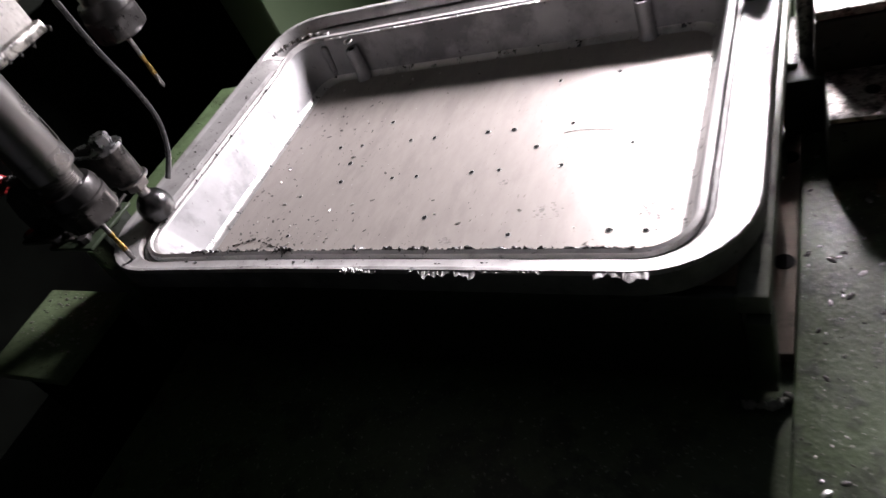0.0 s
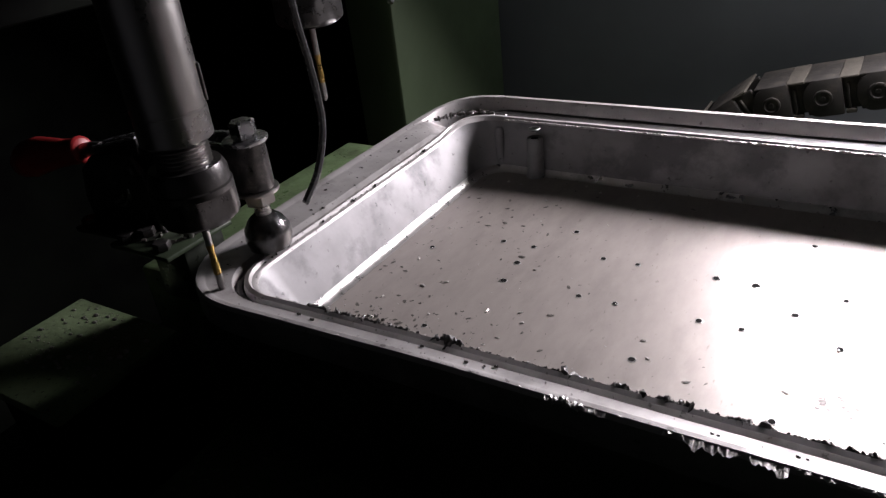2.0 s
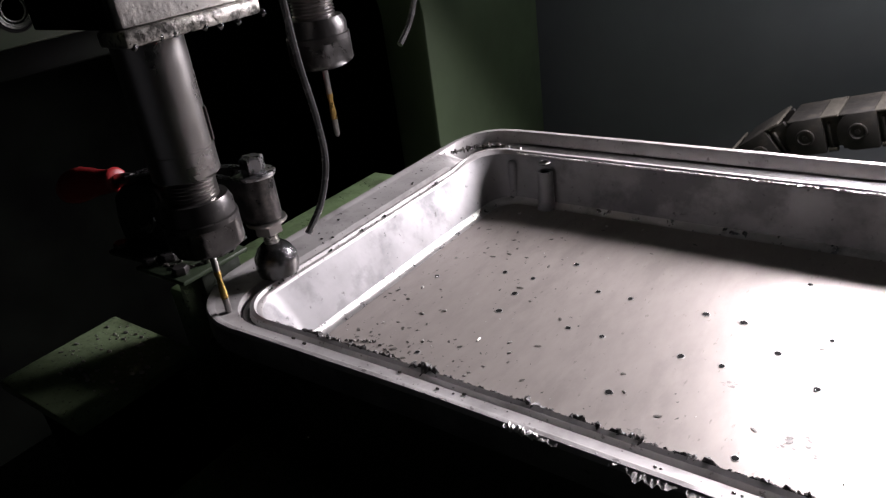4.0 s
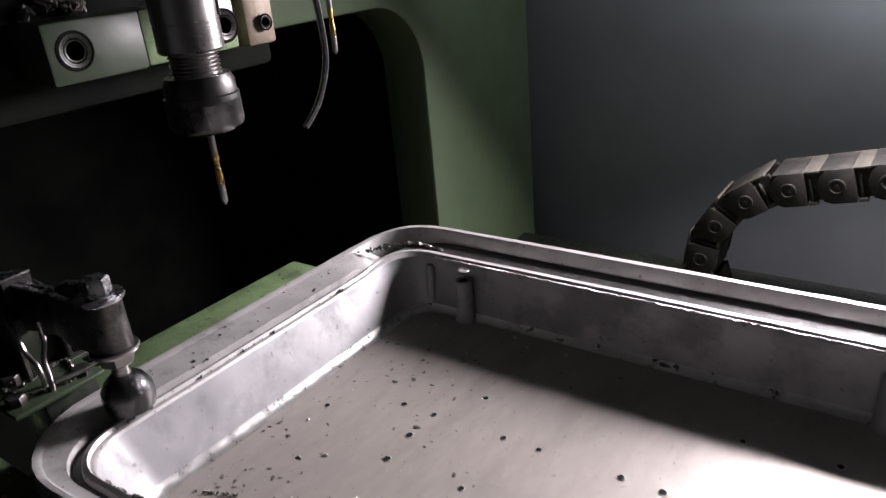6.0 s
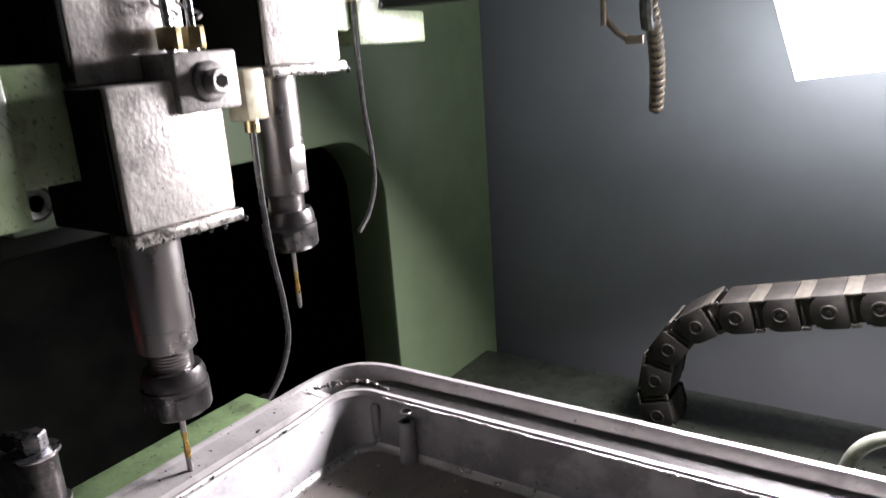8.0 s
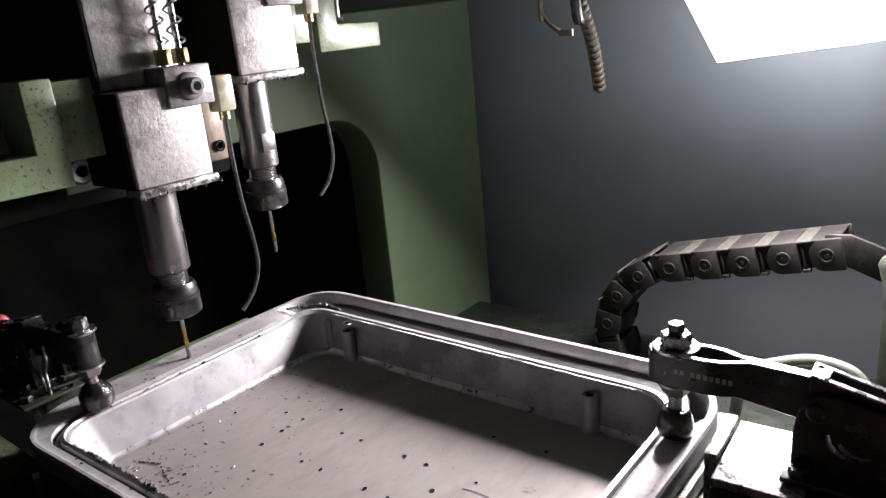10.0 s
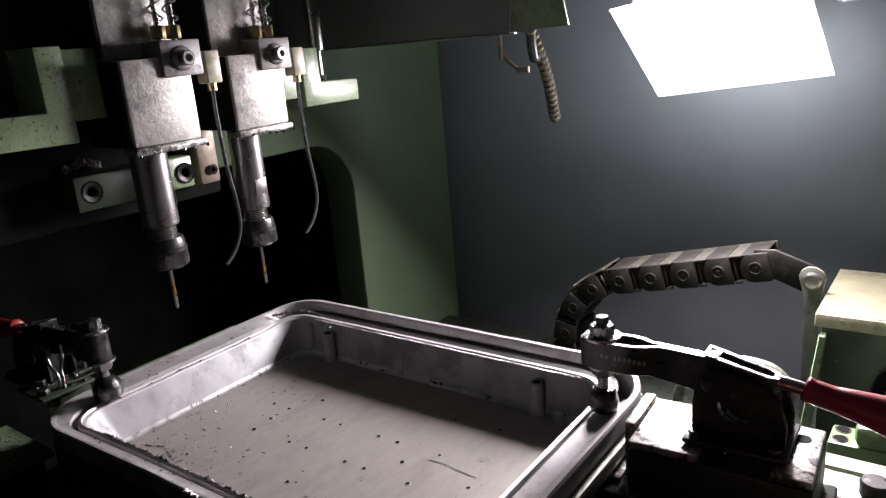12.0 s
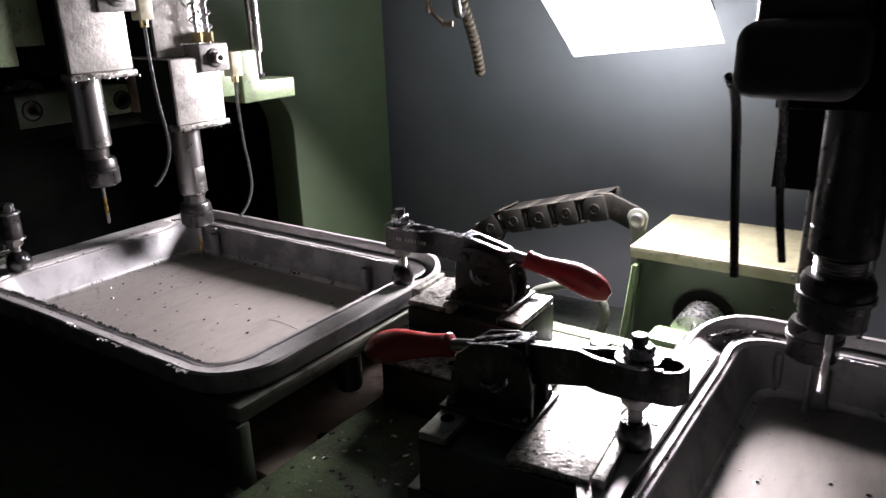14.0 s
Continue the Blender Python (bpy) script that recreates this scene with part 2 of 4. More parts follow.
def rounded_loop(x0, x1, y0, y1, r, seg=8, per_side=14):
    """Points round a rectangle with rounded corners, the same count for every rectangle."""
    pts = []
    corners = [(x1 - r, y0 + r, -90), (x1 - r, y1 - r, 0), (x0 + r, y1 - r, 90), (x0 + r, y0 + r, 180)]
    for k, (cx, cy, a0) in enumerate(corners):
        for i in range(seg + 1):
            a = radians(a0 + 90 * i / seg)
            pts.append((cx + r * math.cos(a), cy + r * math.sin(a)))
        nx, ny, na = corners[(k + 1) % 4]
        s = Vector(pts[-1])
        e = Vector((nx + r * math.cos(radians(na)), ny + r * math.sin(radians(na))))
        for i in range(1, per_side):
            pts.append(tuple(s.lerp(e, i / per_side)))
    return pts


def hexagon(r, z0, z1, m=None):
    return lathe([(r * 0.9, z0), (r, z0 + 0.0006), (r, z1 - 0.0006), (r * 0.9, z1)], 6, m)


ON_TABLE, ON_SADDLE = [], []     # things that ride on the table, and on the cross slide below it
HEADS_NEAR, HEADS_FAR = [], []   # drill heads with their plunge


# ---- the machine's shell ----
def build_shell():
    # column face with the dark throat: right edge at y 0.187, top at z 1.023, rounded corner
    outline = [(COL_END, 0.30), (COL_END, 1.75), (-0.75, 1.75), (-0.75, 1.023)]
    r = 0.062
    for i in range(13):
        a = radians(90 - 90 * i / 12)
        outline.append((0.187 - r + r * math.cos(a), 1.023 - r + r * math.sin(a)))
    outline.append((0.187, 0.30))
    bm = bmesh.new()
    front = [bm.verts.new((COL_X, y, z)) for y, z in outline]
    back = [bm.verts.new((COL_X - 0.05, y, z)) for y, z in outline]
    bm.faces.new(front)
    bm.faces.new(back[::-1])
    for i in range(len(front)):
        j = (i + 1) % len(front)
        bm.faces.new((front[i], back[i], back[j], front[j]))
    bevelled(bm, 0.004, 2, 60)
    tagged(part("column_wall", bm, M_COLUMN), "green painted machine column with an arched throat opening", "machine column", kind="structure")
    # throat walls carry the recess's shade in their near-black paint
    tagged(part("throat_wall", box(COL_X - 0.36, COL_X - 0.33, -1.7, 0.60, 0.28, 1.78, bevel=0), M_DARK), "back of the column's throat, its shade painted near-black", "wall", kind="structure")
    tagged(part("throat_side", box(COL_X - 0.33, COL_X - 0.051, 0.26, 0.29, 0.28, 1.78, bevel=0), M_DARK), "side of the column's throat, its shade painted near-black", "wall", kind="structure")
    tagged(part("wall_back", box(COL_X - 0.56, 1.9, BACK_Y, BACK_Y + 0.03, 0.30, 1.75, bevel=0), M_WALL), "dark blue-grey sheet metal back wall", "wall", kind="structure")
    # right wall, front wall and ceiling: unseen, added to close the space
    tagged(part("wall_right", box(1.9, 1.93, -1.6, BACK_Y + 0.03, 0.30, 1.75, bevel=0), M_WALL), "unseen dark sheet metal side wall", "wall", kind="structure")
    tagged(part("wall_front", box(-0.75, 1.93, -1.63, -1.6, 0.30, 1.75, bevel=0), M_WALL), "unseen dark wall added behind the operator's place", "wall", kind="structure")
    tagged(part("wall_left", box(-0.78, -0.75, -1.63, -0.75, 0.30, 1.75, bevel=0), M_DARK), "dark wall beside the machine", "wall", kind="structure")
    tagged(part("floor", box(-0.78, 1.93, -1.63, BACK_Y + 0.03, 0.28, 0.30, bevel=0), M_DARK), "near-black floor below the machine", "floor", kind="structure")
    tagged(part("ceiling", box(-0.78, 1.93, -1.63, BACK_Y + 0.03, 1.75, 1.78, bevel=0), M_WALL), "unseen dark ceiling above the machine", "ceiling", kind="structure")
    # saddle that carries the table
    t = thing("cross_slide", "dark green cross slide bed below the table", "machine bed")
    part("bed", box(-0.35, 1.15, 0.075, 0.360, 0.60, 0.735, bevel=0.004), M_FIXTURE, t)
    part("guide_rail", box(-0.35, 1.15, 0.085, 0.110, 0.735, 0.765, bevel=0.003), M_DARKSTEEL, t)
    ON_SADDLE.append(t)


# ---- work lamp ----
def build_lamp():
    bl, br, tl = Vector((0.1195, 0.314, 1.052)), Vector((0.2850, 0.309, 1.068)), Vector((0.1205, 0.217, 1.143))
    u = (br - bl)
    v = (tl - bl)
    w, h = u.length, v.length
    u.normalize()
    v = (v - u * v.dot(u)).normalized()
    n = u.cross(v)
    if n.y > 0:
        n = -n
    m = Matrix((u, v, u.cross(v))).transposed().to_4x4()
    m.translation = bl + u * w / 2 + v * h / 2
    t = thing("work_lamp", "square white LED flood lamp, switched on, tilted down", "lamp")
    t.matrix_basis = m
    s = 1 if n.dot(u.cross(v)) > 0 else -1
    bm = bmesh.new()
    f = [bm.verts.new((x * w / 2, y * h / 2, 0)) for x, y in ((-1, -1), (1, -1), (1, 1), (-1, 1))]
    g = [bm.verts.new((x * (w / 2 - 0.016), y * (h / 2 - 0.016), -0.018 * s)) for x, y in ((-1, -1), (1, -1), (1, 1), (-1, 1))]
    bm.faces.new(f)
    # edges brighter than the face, added to spread a haze-like glow on the wall
    for i in (0, 2):
        edge = bmesh.new()
        edge.faces.new([edge.verts.new(c.co) for c in (f[i], g[i], g[i + 1], f[i + 1])])
        part("haze_glow_edge", edge, M_HAZE_TOP if i else M_HAZE_BOTTOM, t, "added glowing edge that lights the wall for haze", 0)
    edge = bmesh.new()
    edge.faces.new([edge.verts.new(c.co) for c in (f[3], g[3], g[0], f[0])])
    part("haze_glow_edge", edge, M_HAZE_SIDE, t, "dimmer added glowing edge that lights the wall for haze", 0)
    side = bmesh.new()
    side.faces.new([side.verts.new(c.co + Vector((0.0004, 0, 0))) for c in (f[1], g[1], g[2], f[2])])
    bmesh.ops.solidify(side, geom=side.faces[:], thickness=0.0010)
    part("side_frame", side, M_DARKSTEEL, t)
    part("led_panel", bm, M_LED, t, "glowing white panel", 0)
    face = m @ Matrix.Translation((0, 0, 0.0012 * s))
    if s > 0:
        face = face @ pose(0, 0, 0, 180)
    tagged(beam("work_lamp_beam", face, w, h, LAMP_WATTS, 150), "light of the work lamp", "lamp beam")
    z0, z1 = sorted((-0.0185 * s, -0.035 * s))
    part("housing", box(-w / 2 + 0.012, w / 2 - 0.012, -h / 2 + 0.012, h / 2 - 0.012, z0, z1, bevel=0.002), M_DARKSTEEL, t)
    part("bracket", box(-w / 4, w / 4, -0.008, 0.008, min(-0.05 * s, -0.03 * s), max(-0.05 * s, -0.03 * s), bevel=0.001), M_STEEL, t)
    z0, z1 = sorted((-0.0352 * s, -0.310 * s))
    part("support_arm", box(-0.010, 0.010, -0.006, 0.006, z0, z1, bevel=0.001), M_DARKSTEEL, t)


def beam(name, place, width, height, watts, spread):
    """The light that an LED panel throws, in a beam of that many degrees."""
    data = bpy.data.lights.new(name, "AREA")
    data.shape = "RECTANGLE"
    data.size, data.size_y = width, height
    data.energy = watts
    data.spread = radians(spread)
    data.color = (1.0, 0.917, 0.98)
    ob = new(name, data)
    ob.matrix_basis = place
    return ob


# ---- the cast tray ----
RINGS = [  # x0, x1, y0, y1, corner radius, height, height on the far side
    (-0.056, 0.2290, -0.1740, 0.022, 0.026, -0.0040, -0.0040),
    (-0.060, 0.236, -0.1780, 0.026, 0.030, 0.0115, 0.0115),
    (-0.0690, 0.2430, -0.1860, 0.0330, 0.036, 0.0130, 0.0130),
    (-0.0710, 0.2450, -0.1880, 0.0350, 0.038, 0.0155, 0.0155),
    (-0.0710, 0.2450, -0.1880, 0.0350, 0.038, 0.0255, 0.0285),
    (-0.0702, 0.2442, -0.1872, 0.0342, 0.037, 0.0271, 0.0308),
    (-0.0675, 0.2418, -0.1855, 0.0312, 0.035, 0.0271, 0.0308),
    (-0.0665, 0.2408, -0.1849, 0.0298, 0.034, 0.0266, 0.0285),
    (-0.0660, 0.2404, -0.1847, 0.0280, 0.034, 0.0265, 0.0110),
    (-0.0502, 0.2305, -0.1812, 0.0125, 0.024, 0.0264, 0.0110),
    (-0.0499, 0.2298, -0.1808, 0.0118, 0.024, 0.0225, 0.0110),
    (-0.0470, 0.2275, -0.1782, 0.0102, 0.022, 0.0225, 0.0120),
    (-0.0466, 0.2268, -0.1776, 0.0095, 0.022, 0.0256, 0.0285),
    (-0.0444, 0.2248, -0.1760, 0.0062, 0.020, 0.0262, 0.0290),
    (-0.0438, 0.2244, -0.1756, 0.0058, 0.020, 0.0248, 0.0284),
    (-0.0420, 0.2238, -0.1750, 0.0053, 0.019, 0.0246, 0.0278),
    (-0.0412, 0.2232, -0.1745, 0.0048, 0.019, 0.0236, 0.0270),
    (-0.0312, 0.2172, -0.1675, 0.0016, 0.015, 0.0034, 0.0034),
    (-0.0304, 0.2163, -0.1667, 0.0009, 0.0145, 0.0020, 0.0020),
    (-0.0293, 0.2153, -0.1657, 0.0001, 0.014, 0.0010, 0.0010),
    (-0.0281, 0.2142, -0.1646, -0.0007, 0.0135, 0.0004, 0.0004),
    (-0.0270, 0.2132, -0.1636, -0.0014, 0.013, 0.0003, 0.0003),
]


def skew(x, y):
    """The casting's front edge runs slightly out towards its left end."""
    return y - 0.0030 * min(1, max(0, (0.05 - x) / 0.12)) * min(1, max(0, (-0.10 - y) / 0.08))


def tray_body(first, last):
    """The tray's skin between two of its section lines."""
    bm = bmesh.new()
    rings = []
    for x0, x1, y0, y1, r, z, zf in RINGS[first:last + 1]:
        ring = []
        for x, y in rounded_loop(x0, x1, y0, y1, r):
            k = min(1, max(0, (y - (y1 - 0.03)) / 0.022))
            ring.append(bm.verts.new((x, skew(x, y), z + (zf - z) * k + 0.00025 * noise.noise(Vector((x * 60, y * 60, z * 80))))))
        rings.append(ring)
    for a, b in zip(rings, rings[1:]):
        for i in range(len(a)):
            j = (i + 1) % len(a)
            bm.faces.new((a[i], a[j], b[j], b[i]))
    if not first:
        bm.faces.new(rings[0][::-1])
    return bm


def tray_floor():
    x0, x1, y0, y1, r, z, zf = RINGS[-1]
    bm = bmesh.new()
    loop = [bm.verts.new((x, skew(x, y), 0.0003)) for x, y in rounded_loop(x0, x1, y0, y1, r)]
    bm.faces.new(loop)
    return bm


def strip_flakes(rng, line, count, size, mat_jitter=1.0):
    """Small torn flakes along a line of points."""
    bm = bmesh.new()
    n = len(line) - 1
    for _ in range(count):
        t = rng.random() * n
        i = int(t)
        p = Vector(line[i]).lerp(Vector(line[i + 1]), t - i)
        s = size * (0.4 + rng.random() ** 2 * 1.6)
        q = bmesh.ops.create_icosphere(bm, subdivisions=1, radius=s)["verts"]
        rot = Euler((rng.random() * 6, rng.random() * 6, rng.random() * 6)).to_matrix()
        sc = Vector((1.0, 0.4 + rng.random() * 0.8, 0.25 + rng.random() * 0.4))
        for v in q:
            c = Vector((v.co.x * sc.x, v.co.y * sc.y, v.co.z * sc.z)) * (0.7 + 0.6 * rng.random())
            v.co = p + rot @ c
    return bm


def ragged_strip(rng, line, out, depth, thick):
    """A thin ragged fin along a line; out is the way it hangs."""
    bm = bmesh.new()
    a, b, c = [], [], []
    pts = []
    for i in range(len(line) - 1):
        p, q = Vector(line[i]), Vector(line[i + 1])
        k = max(1, int((q - p).length / 0.0007))
        pts += [p.lerp(q, j / k) for j in range(k)]
    o = Vector(out)
    for p in pts:
        n1 = noise.noise(p * 110) * 0.5 + noise.noise(p * 330) * 0.4
        d = depth * max(0.12, 0.52 + n1 * 0.75 + 0.12 * (rng.random() - 0.3))
        a.append(bm.verts.new(p))
        b.append(bm.verts.new(p + o * d + Vector((0, 0, thick * (rng.random() - 0.5)))))
        c.append(bm.verts.new(p - Vector((0, 0, thick)) + o * d * 0.6))
    for i in range(len(pts) - 1):
        bm.faces.new((a[i], a[i + 1], b[i + 1], b[i]))
        bm.faces.new((b[i], b[i + 1], c[i + 1], c[i]))
        bm.faces.new((c[i], c[i + 1], a[i + 1], a[i]))
    return bm


def boss_mesh():
    bm = bmesh.new()
    prof = [(0.0056, 0.0), (0.0048, 0.0012), (0.0044, 0.006), (0.0042, 0.0212), (0.0038, 0.0218), (0.0026, 0.0218), (0.0024, 0.0208)]
    add_lathe(bm, prof, 20)
    return bm


def build_tray(at, rng, full=True):
    t = thing("cast_tray", "cast aluminium tray housing with a ribbed rim, clamped on a fixture", "tray", at, "cast trays")
    n = len(RINGS) - 1
    part("body", tray_body(0, 4), M_CAST, t, smooth=40)
    part("rim", tray_body(4, n - 5), M_ALU, t, "machined rim with a groove", 40)
    part("inner_wall", tray_body(n - 5, n - 4), M_CAST, t, "mottled cast inner wall", 50)
    part("fillet", tray_body(n - 4, n), M_FILLET, t, "bright rounded edge of the floor", 60)
    part("floor_panel", tray_floor(), M_FLOOR, t, "brushed pale floor with drilled holes", 0)
    boss = mesh_of("boss", boss_mesh(), M_CAST)
    for x, y in ((0.0, -0.0005), (0.18, -0.0005)):
        o = new("boss", boss)
        o.parent = t
        o.matrix_basis = pose(x, y, 0)
        h = part("boss_hole", lathe([(0.0021, 0.0209), (0.0021, 0.0213)], 14), M_HOLE, o)
    # wall ribs beside the corners
    for x in (-0.0225,):
        part("corner_rib", lathe([(0.0036, 0.0), (0.0030, 0.002), (0.0026, 0.022), (0.0015, 0.024)], 14, pose(x, 0.0032, 0)), M_CAST, t)
    # drilled holes on a grid, and tapping dimples
    hole = mesh_of("drilled_hole", lathe([(0.00185, -0.0001), (0.0017, 0.00014), (0.0012, 0.00022), (0.0009, 0.0002)], 18), M_FILLET)
    bore = mesh_of("bore", lathe([(0.00135, 0.0), (0.00135, 0.00026)], 16), M_HOLE)
    ring = mesh_of("burr", lathe([(0.0003, 0.0), (0.0005, 0.0003), (0.0002, 0.0006)], 8), M_ZINC)
    spots = [(-0.0123, -0.088), (0.0435, -0.0529), (0.0628, -0.0711), (0.0774, -0.0709), (0.0636, -0.1015), (0.0782, -0.1014),
             (0.1086, -0.0701), (0.1232, -0.0701), (0.1094, -0.1009), (0.124, -0.1005), (0.1392, -0.085), (0.0945, -0.1315),
             (0.155, -0.0999), (0.154, -0.0693), (0.141, -0.1437), (0.200, -0.1424), (0.031, -0.0720), (0.031, -0.1020),
             (0.0160, -0.0720), (0.0300, -0.0870), (0.186, -0.0870), (0.185, -0.142), (0.170, -0.030), (0.139, -0.032), (0.017, -0.142)]
    for x, y in spots:
        k = 0.72 + 0.30 * rng.random()
        o = new("drilled_hole", hole)
        o.parent = t
        o.matrix_basis = pose(x, y, 0.0003) @ Matrix.Diagonal((k, k, 1, 1))
        q = new("bore", bore)
        q.parent = o
        if rng.random() < 0.65:
            a = rng.uniform(0, 6.28)
            q = new("burr", ring)
            q.parent = o
            q.matrix_basis = pose(0.0014 * math.cos(a), 0.0014 * math.sin(a), 0, rng.uniform(-30, 30), rng.uniform(-30, 30), 0)
    # threaded holes in the flange
    for x, y in ((-0.0515, -0.0870), (-0.0485, -0.1745), (0.2370, -0.0870), (0.2370, -0.1670), (0.2370, 0.0050), (0.0875, 0.0200)):
        z = 0.0265 if y < 0.01 else 0.0111
        o = part("threaded_hole", lathe([(0.0019, z - 0.001), (0.0019, z + 0.0003)], 14), M_HOLE, t)
        part("burr_ring", lathe([(0.0032, z), (0.0027, z + 0.0005), (0.0020, z + 0.00045)], 16), M_FLASH, o)
    # torn flash on the inner lip of the far wall and under the front edge
    far = [(x * 0.01, 0.0052, 0.0282) for x in range(-2, 22)]
    tagged(part("flash_fin", ragged_strip(rng, far, (0, -1, 0.15), 0.0022, 0.0010), M_FLASH, t, "torn casting flash", 0))
    for x0, x1, d in ((-0.030, 0.088, 0.0007), (0.088, 0.106, 0.0024), (0.106, 0.120, 0.0011), (0.120, 0.150, 0.0034), (0.150, 0.176, 0.0016), (0.176, 0.194, 0.0008), (0.194, 0.213, 0.0032)):
        n = max(3, int((x1 - x0) / 0.004))
        front = [(x0 + (x1 - x0) * k / n, skew(x0 + (x1 - x0) * k / n, -0.1860), 0.0270) for k in range(n + 1)]
        part("flash_fin", ragged_strip(rng, front, (0, -1.0, -0.12), d * 2.2, 0.0009), M_TORN, t, "torn casting flash", 0)
    line = [(0.0900, -0.1880, 0.0272), (0.0990, -0.1885, 0.0272)]
    tagged(part("flash_crumb", strip_flakes(rng, line, 40, 0.0008), M_FLASH, t, "torn bright crumbs", 0), kind="stuff")
    if not full:
        left = [(-0.0705, -0.150 + 0.01 * k, 0.0275) for k in range(17)]
        part("flash_fin", ragged_strip(rng, left, (-0.8, 0, 0.3), 0.0028, 0.0012), M_FLASH, t, "torn casting flash", 0)
    # black sealant crumbs along the front lip
    line = [(x * 0.01, skew(x * 0.01, -0.1752), 0.0252) for x in range(-2, 22)]
    tagged(part("sealant_crumb", strip_flakes(rng, line, 300, 0.0007), M_GASKET, t, "black crumbs along the lip", 0), kind="stuff")
    for x0, x1, n, size in ((-0.006, 0.018, 60, 0.0012), (0.018, 0.036, 26, 0.0010), (0.044, 0.054, 22, 0.0013), (0.084, 0.094, 16, 0.0013), (0.103, 0.112, 24, 0.0010), (0.114, 0.124, 22, 0.0011), (0.134, 0.142, 14, 0.0011), (0.150, 0.205, 70, 0.0010)):
        line = [(x0, skew(x0, -0.1753), 0.0254), (x1, skew(x1, -0.1753), 0.0254)]
        tagged(part("sealant_crumb", strip_flakes(rng, line, n, size), M_GASKET, t, "black crumbs along the lip", 0), kind="stuff")
    line = [(-0.0432, -0.16 + y * 0.01, 0.0252) for y in range(0, 16)]
    tagged(part("sealant_crumb", strip_flakes(rng, line, 50, 0.0005), M_GASKET, t, "black crumbs along the lip", 0), kind="stuff")
    line = [(-0.060, -0.002, 0.0266), (-0.052, 0.012, 0.0262), (-0.042, 0.020, 0.0250), (-0.026, 0.018, 0.0246)]
    tagged(part("corner_swarf", strip_flakes(rng, line, 130, 0.0011), M_OILCHIPS, t, "oily swarf in the corner", 0), kind="stuff")
    # dark ring added for the groove's shade, wide along the far side
    bm = bmesh.new()
    rings = []
    for x0, x1, y0, y1, r, z, zf in ((-0.0500, 0.2300, -0.1810, 0.0287, 0.0255, 0.0230, 0.0238), (-0.0494, 0.2292, -0.1802, 0.0280, 0.025, 0.0236, 0.0246),
                                     (-0.0474, 0.2278, -0.1786, 0.0108, 0.0225, 0.0236, 0.0240), (-0.0469, 0.2272, -0.1780, 0.0100, 0.022, 0.0230, 0.0235)):
        rings.append([bm.verts.new((x, skew(x, y), z + (zf - z) * min(1, max(0, (y - (y1 - 0.03)) / 0.022)))) for x, y in rounded_loop(x0, x1, y0, y1, r)])
    for a, c in zip(rings, rings[1:]):
        for i in range(len(a)):
            j = (i + 1) % len(a)
            bm.faces.new((a[i], a[j], c[j], c[i]))
    part("groove_ring", bm, M_GROOVE_SHADE, t, "dark ring in the groove, painted for its shade")
    # curl of swarf and scuffed stains on the floor
    part("swarf_curl", tube([(0.1510, -0.0764, 0.0005), (0.1590, -0.0752, 0.0006), (0.1700, -0.0764, 0.0006), (0.1847, -0.0780, 0.0005)], 0.00014, 6), M_OILCHIPS, t)
    for x, y, r, n in ((0.203, -0.1305, 0.0085, 90), (0.156, -0.130, 0.0070, 40), (0.1785, -0.0612, 0.0034, 34), (0.111, -0.1470, 0.0030, 26), (0.129, -0.1094, 0.0026, 14)):
        bm = bmesh.new()
        for k in range(n):
            a, d = rng.uniform(0, 6.28), r * (0.35 + 0.65 * rng.random())
            cx, cy, q = x + d * math.cos(a), y + 0.8 * d * math.sin(a), 0.0003 + 0.0010 * rng.random() ** 2
            spin = rng.uniform(0, 6.28)
            pts = []
            for j in range(7):
                g = spin + 6.28 * j / 7
                w = q * rng.uniform(0.5, 1.3)
                pts.append(bm.verts.new((cx + w * math.cos(g), cy + 0.6 * w * math.sin(g), 0.00036 + 0.000002 * k)))
            bm.faces.new(pts)
        tagged(part("scuff_mark", bm, M_SCUFF, t, "dull grey scuffed patch", 0), kind="stuff")
    # chips and droplets on the floor, mostly near the left end
    bm = bmesh.new()
    bm2 = bmesh.new()
    for i in range(420 if full else 80):
        x = -0.024 + abs(rng.gauss(0, 0.045)) if i % 4 else rng.uniform(-0.02, 0.21)
        y = rng.uniform(-0.162, -0.004) if i % 2 else -0.162 + abs(rng.gauss(0, 0.02))
        s = 0.00016 + 0.0007 * rng.random() ** 3
        dst = bm if i % 5 else bm2
        vs = bmesh.ops.create_icosphere(dst, subdivisions=1, radius=s)["verts"]
        rot = Euler((0, 0, rng.random() * 6)).to_matrix()
        k = 0.5 + rng.random()
        for v in vs:
            c = rot @ Vector((v.co.x * (1 + k), v.co.y * (0.6 + 0.8 * rng.random()), v.co.z * (0.14 if i % 5 else 0.7)))
            v.co = c + Vector((x, y, 0.0003 + s * 0.25))
    tagged(part("floor_swarf", bm, M_SPOT, t, "dark chips and oil drops", 0), kind="stuff")
    tagged(part("bright_swarf", bm2, M_CHIPS, t, "bright metal chips", 0), kind="stuff")
    heap = [(-0.006, -0.1630, 0.0012), (0.002, -0.1615, 0.0022), (0.010, -0.1630, 0.0012)]
    tagged(part("chip_heap", strip_flakes(rng, heap, 34, 0.0011), M_CHIPS, t, "heap of bright chips", 0), kind="stuff")
    heap = [(-0.020, -0.1500, 0.0005), (-0.004, -0.1440, 0.0006), (0.020, -0.1520, 0.0005)]
    tagged(part("oily_swarf", strip_flakes(rng, heap, 60, 0.0005), M_OILCHIPS, t, "dark oily swarf", 0), kind="stuff")
    # chips on the flange
    bm = bmesh.new()
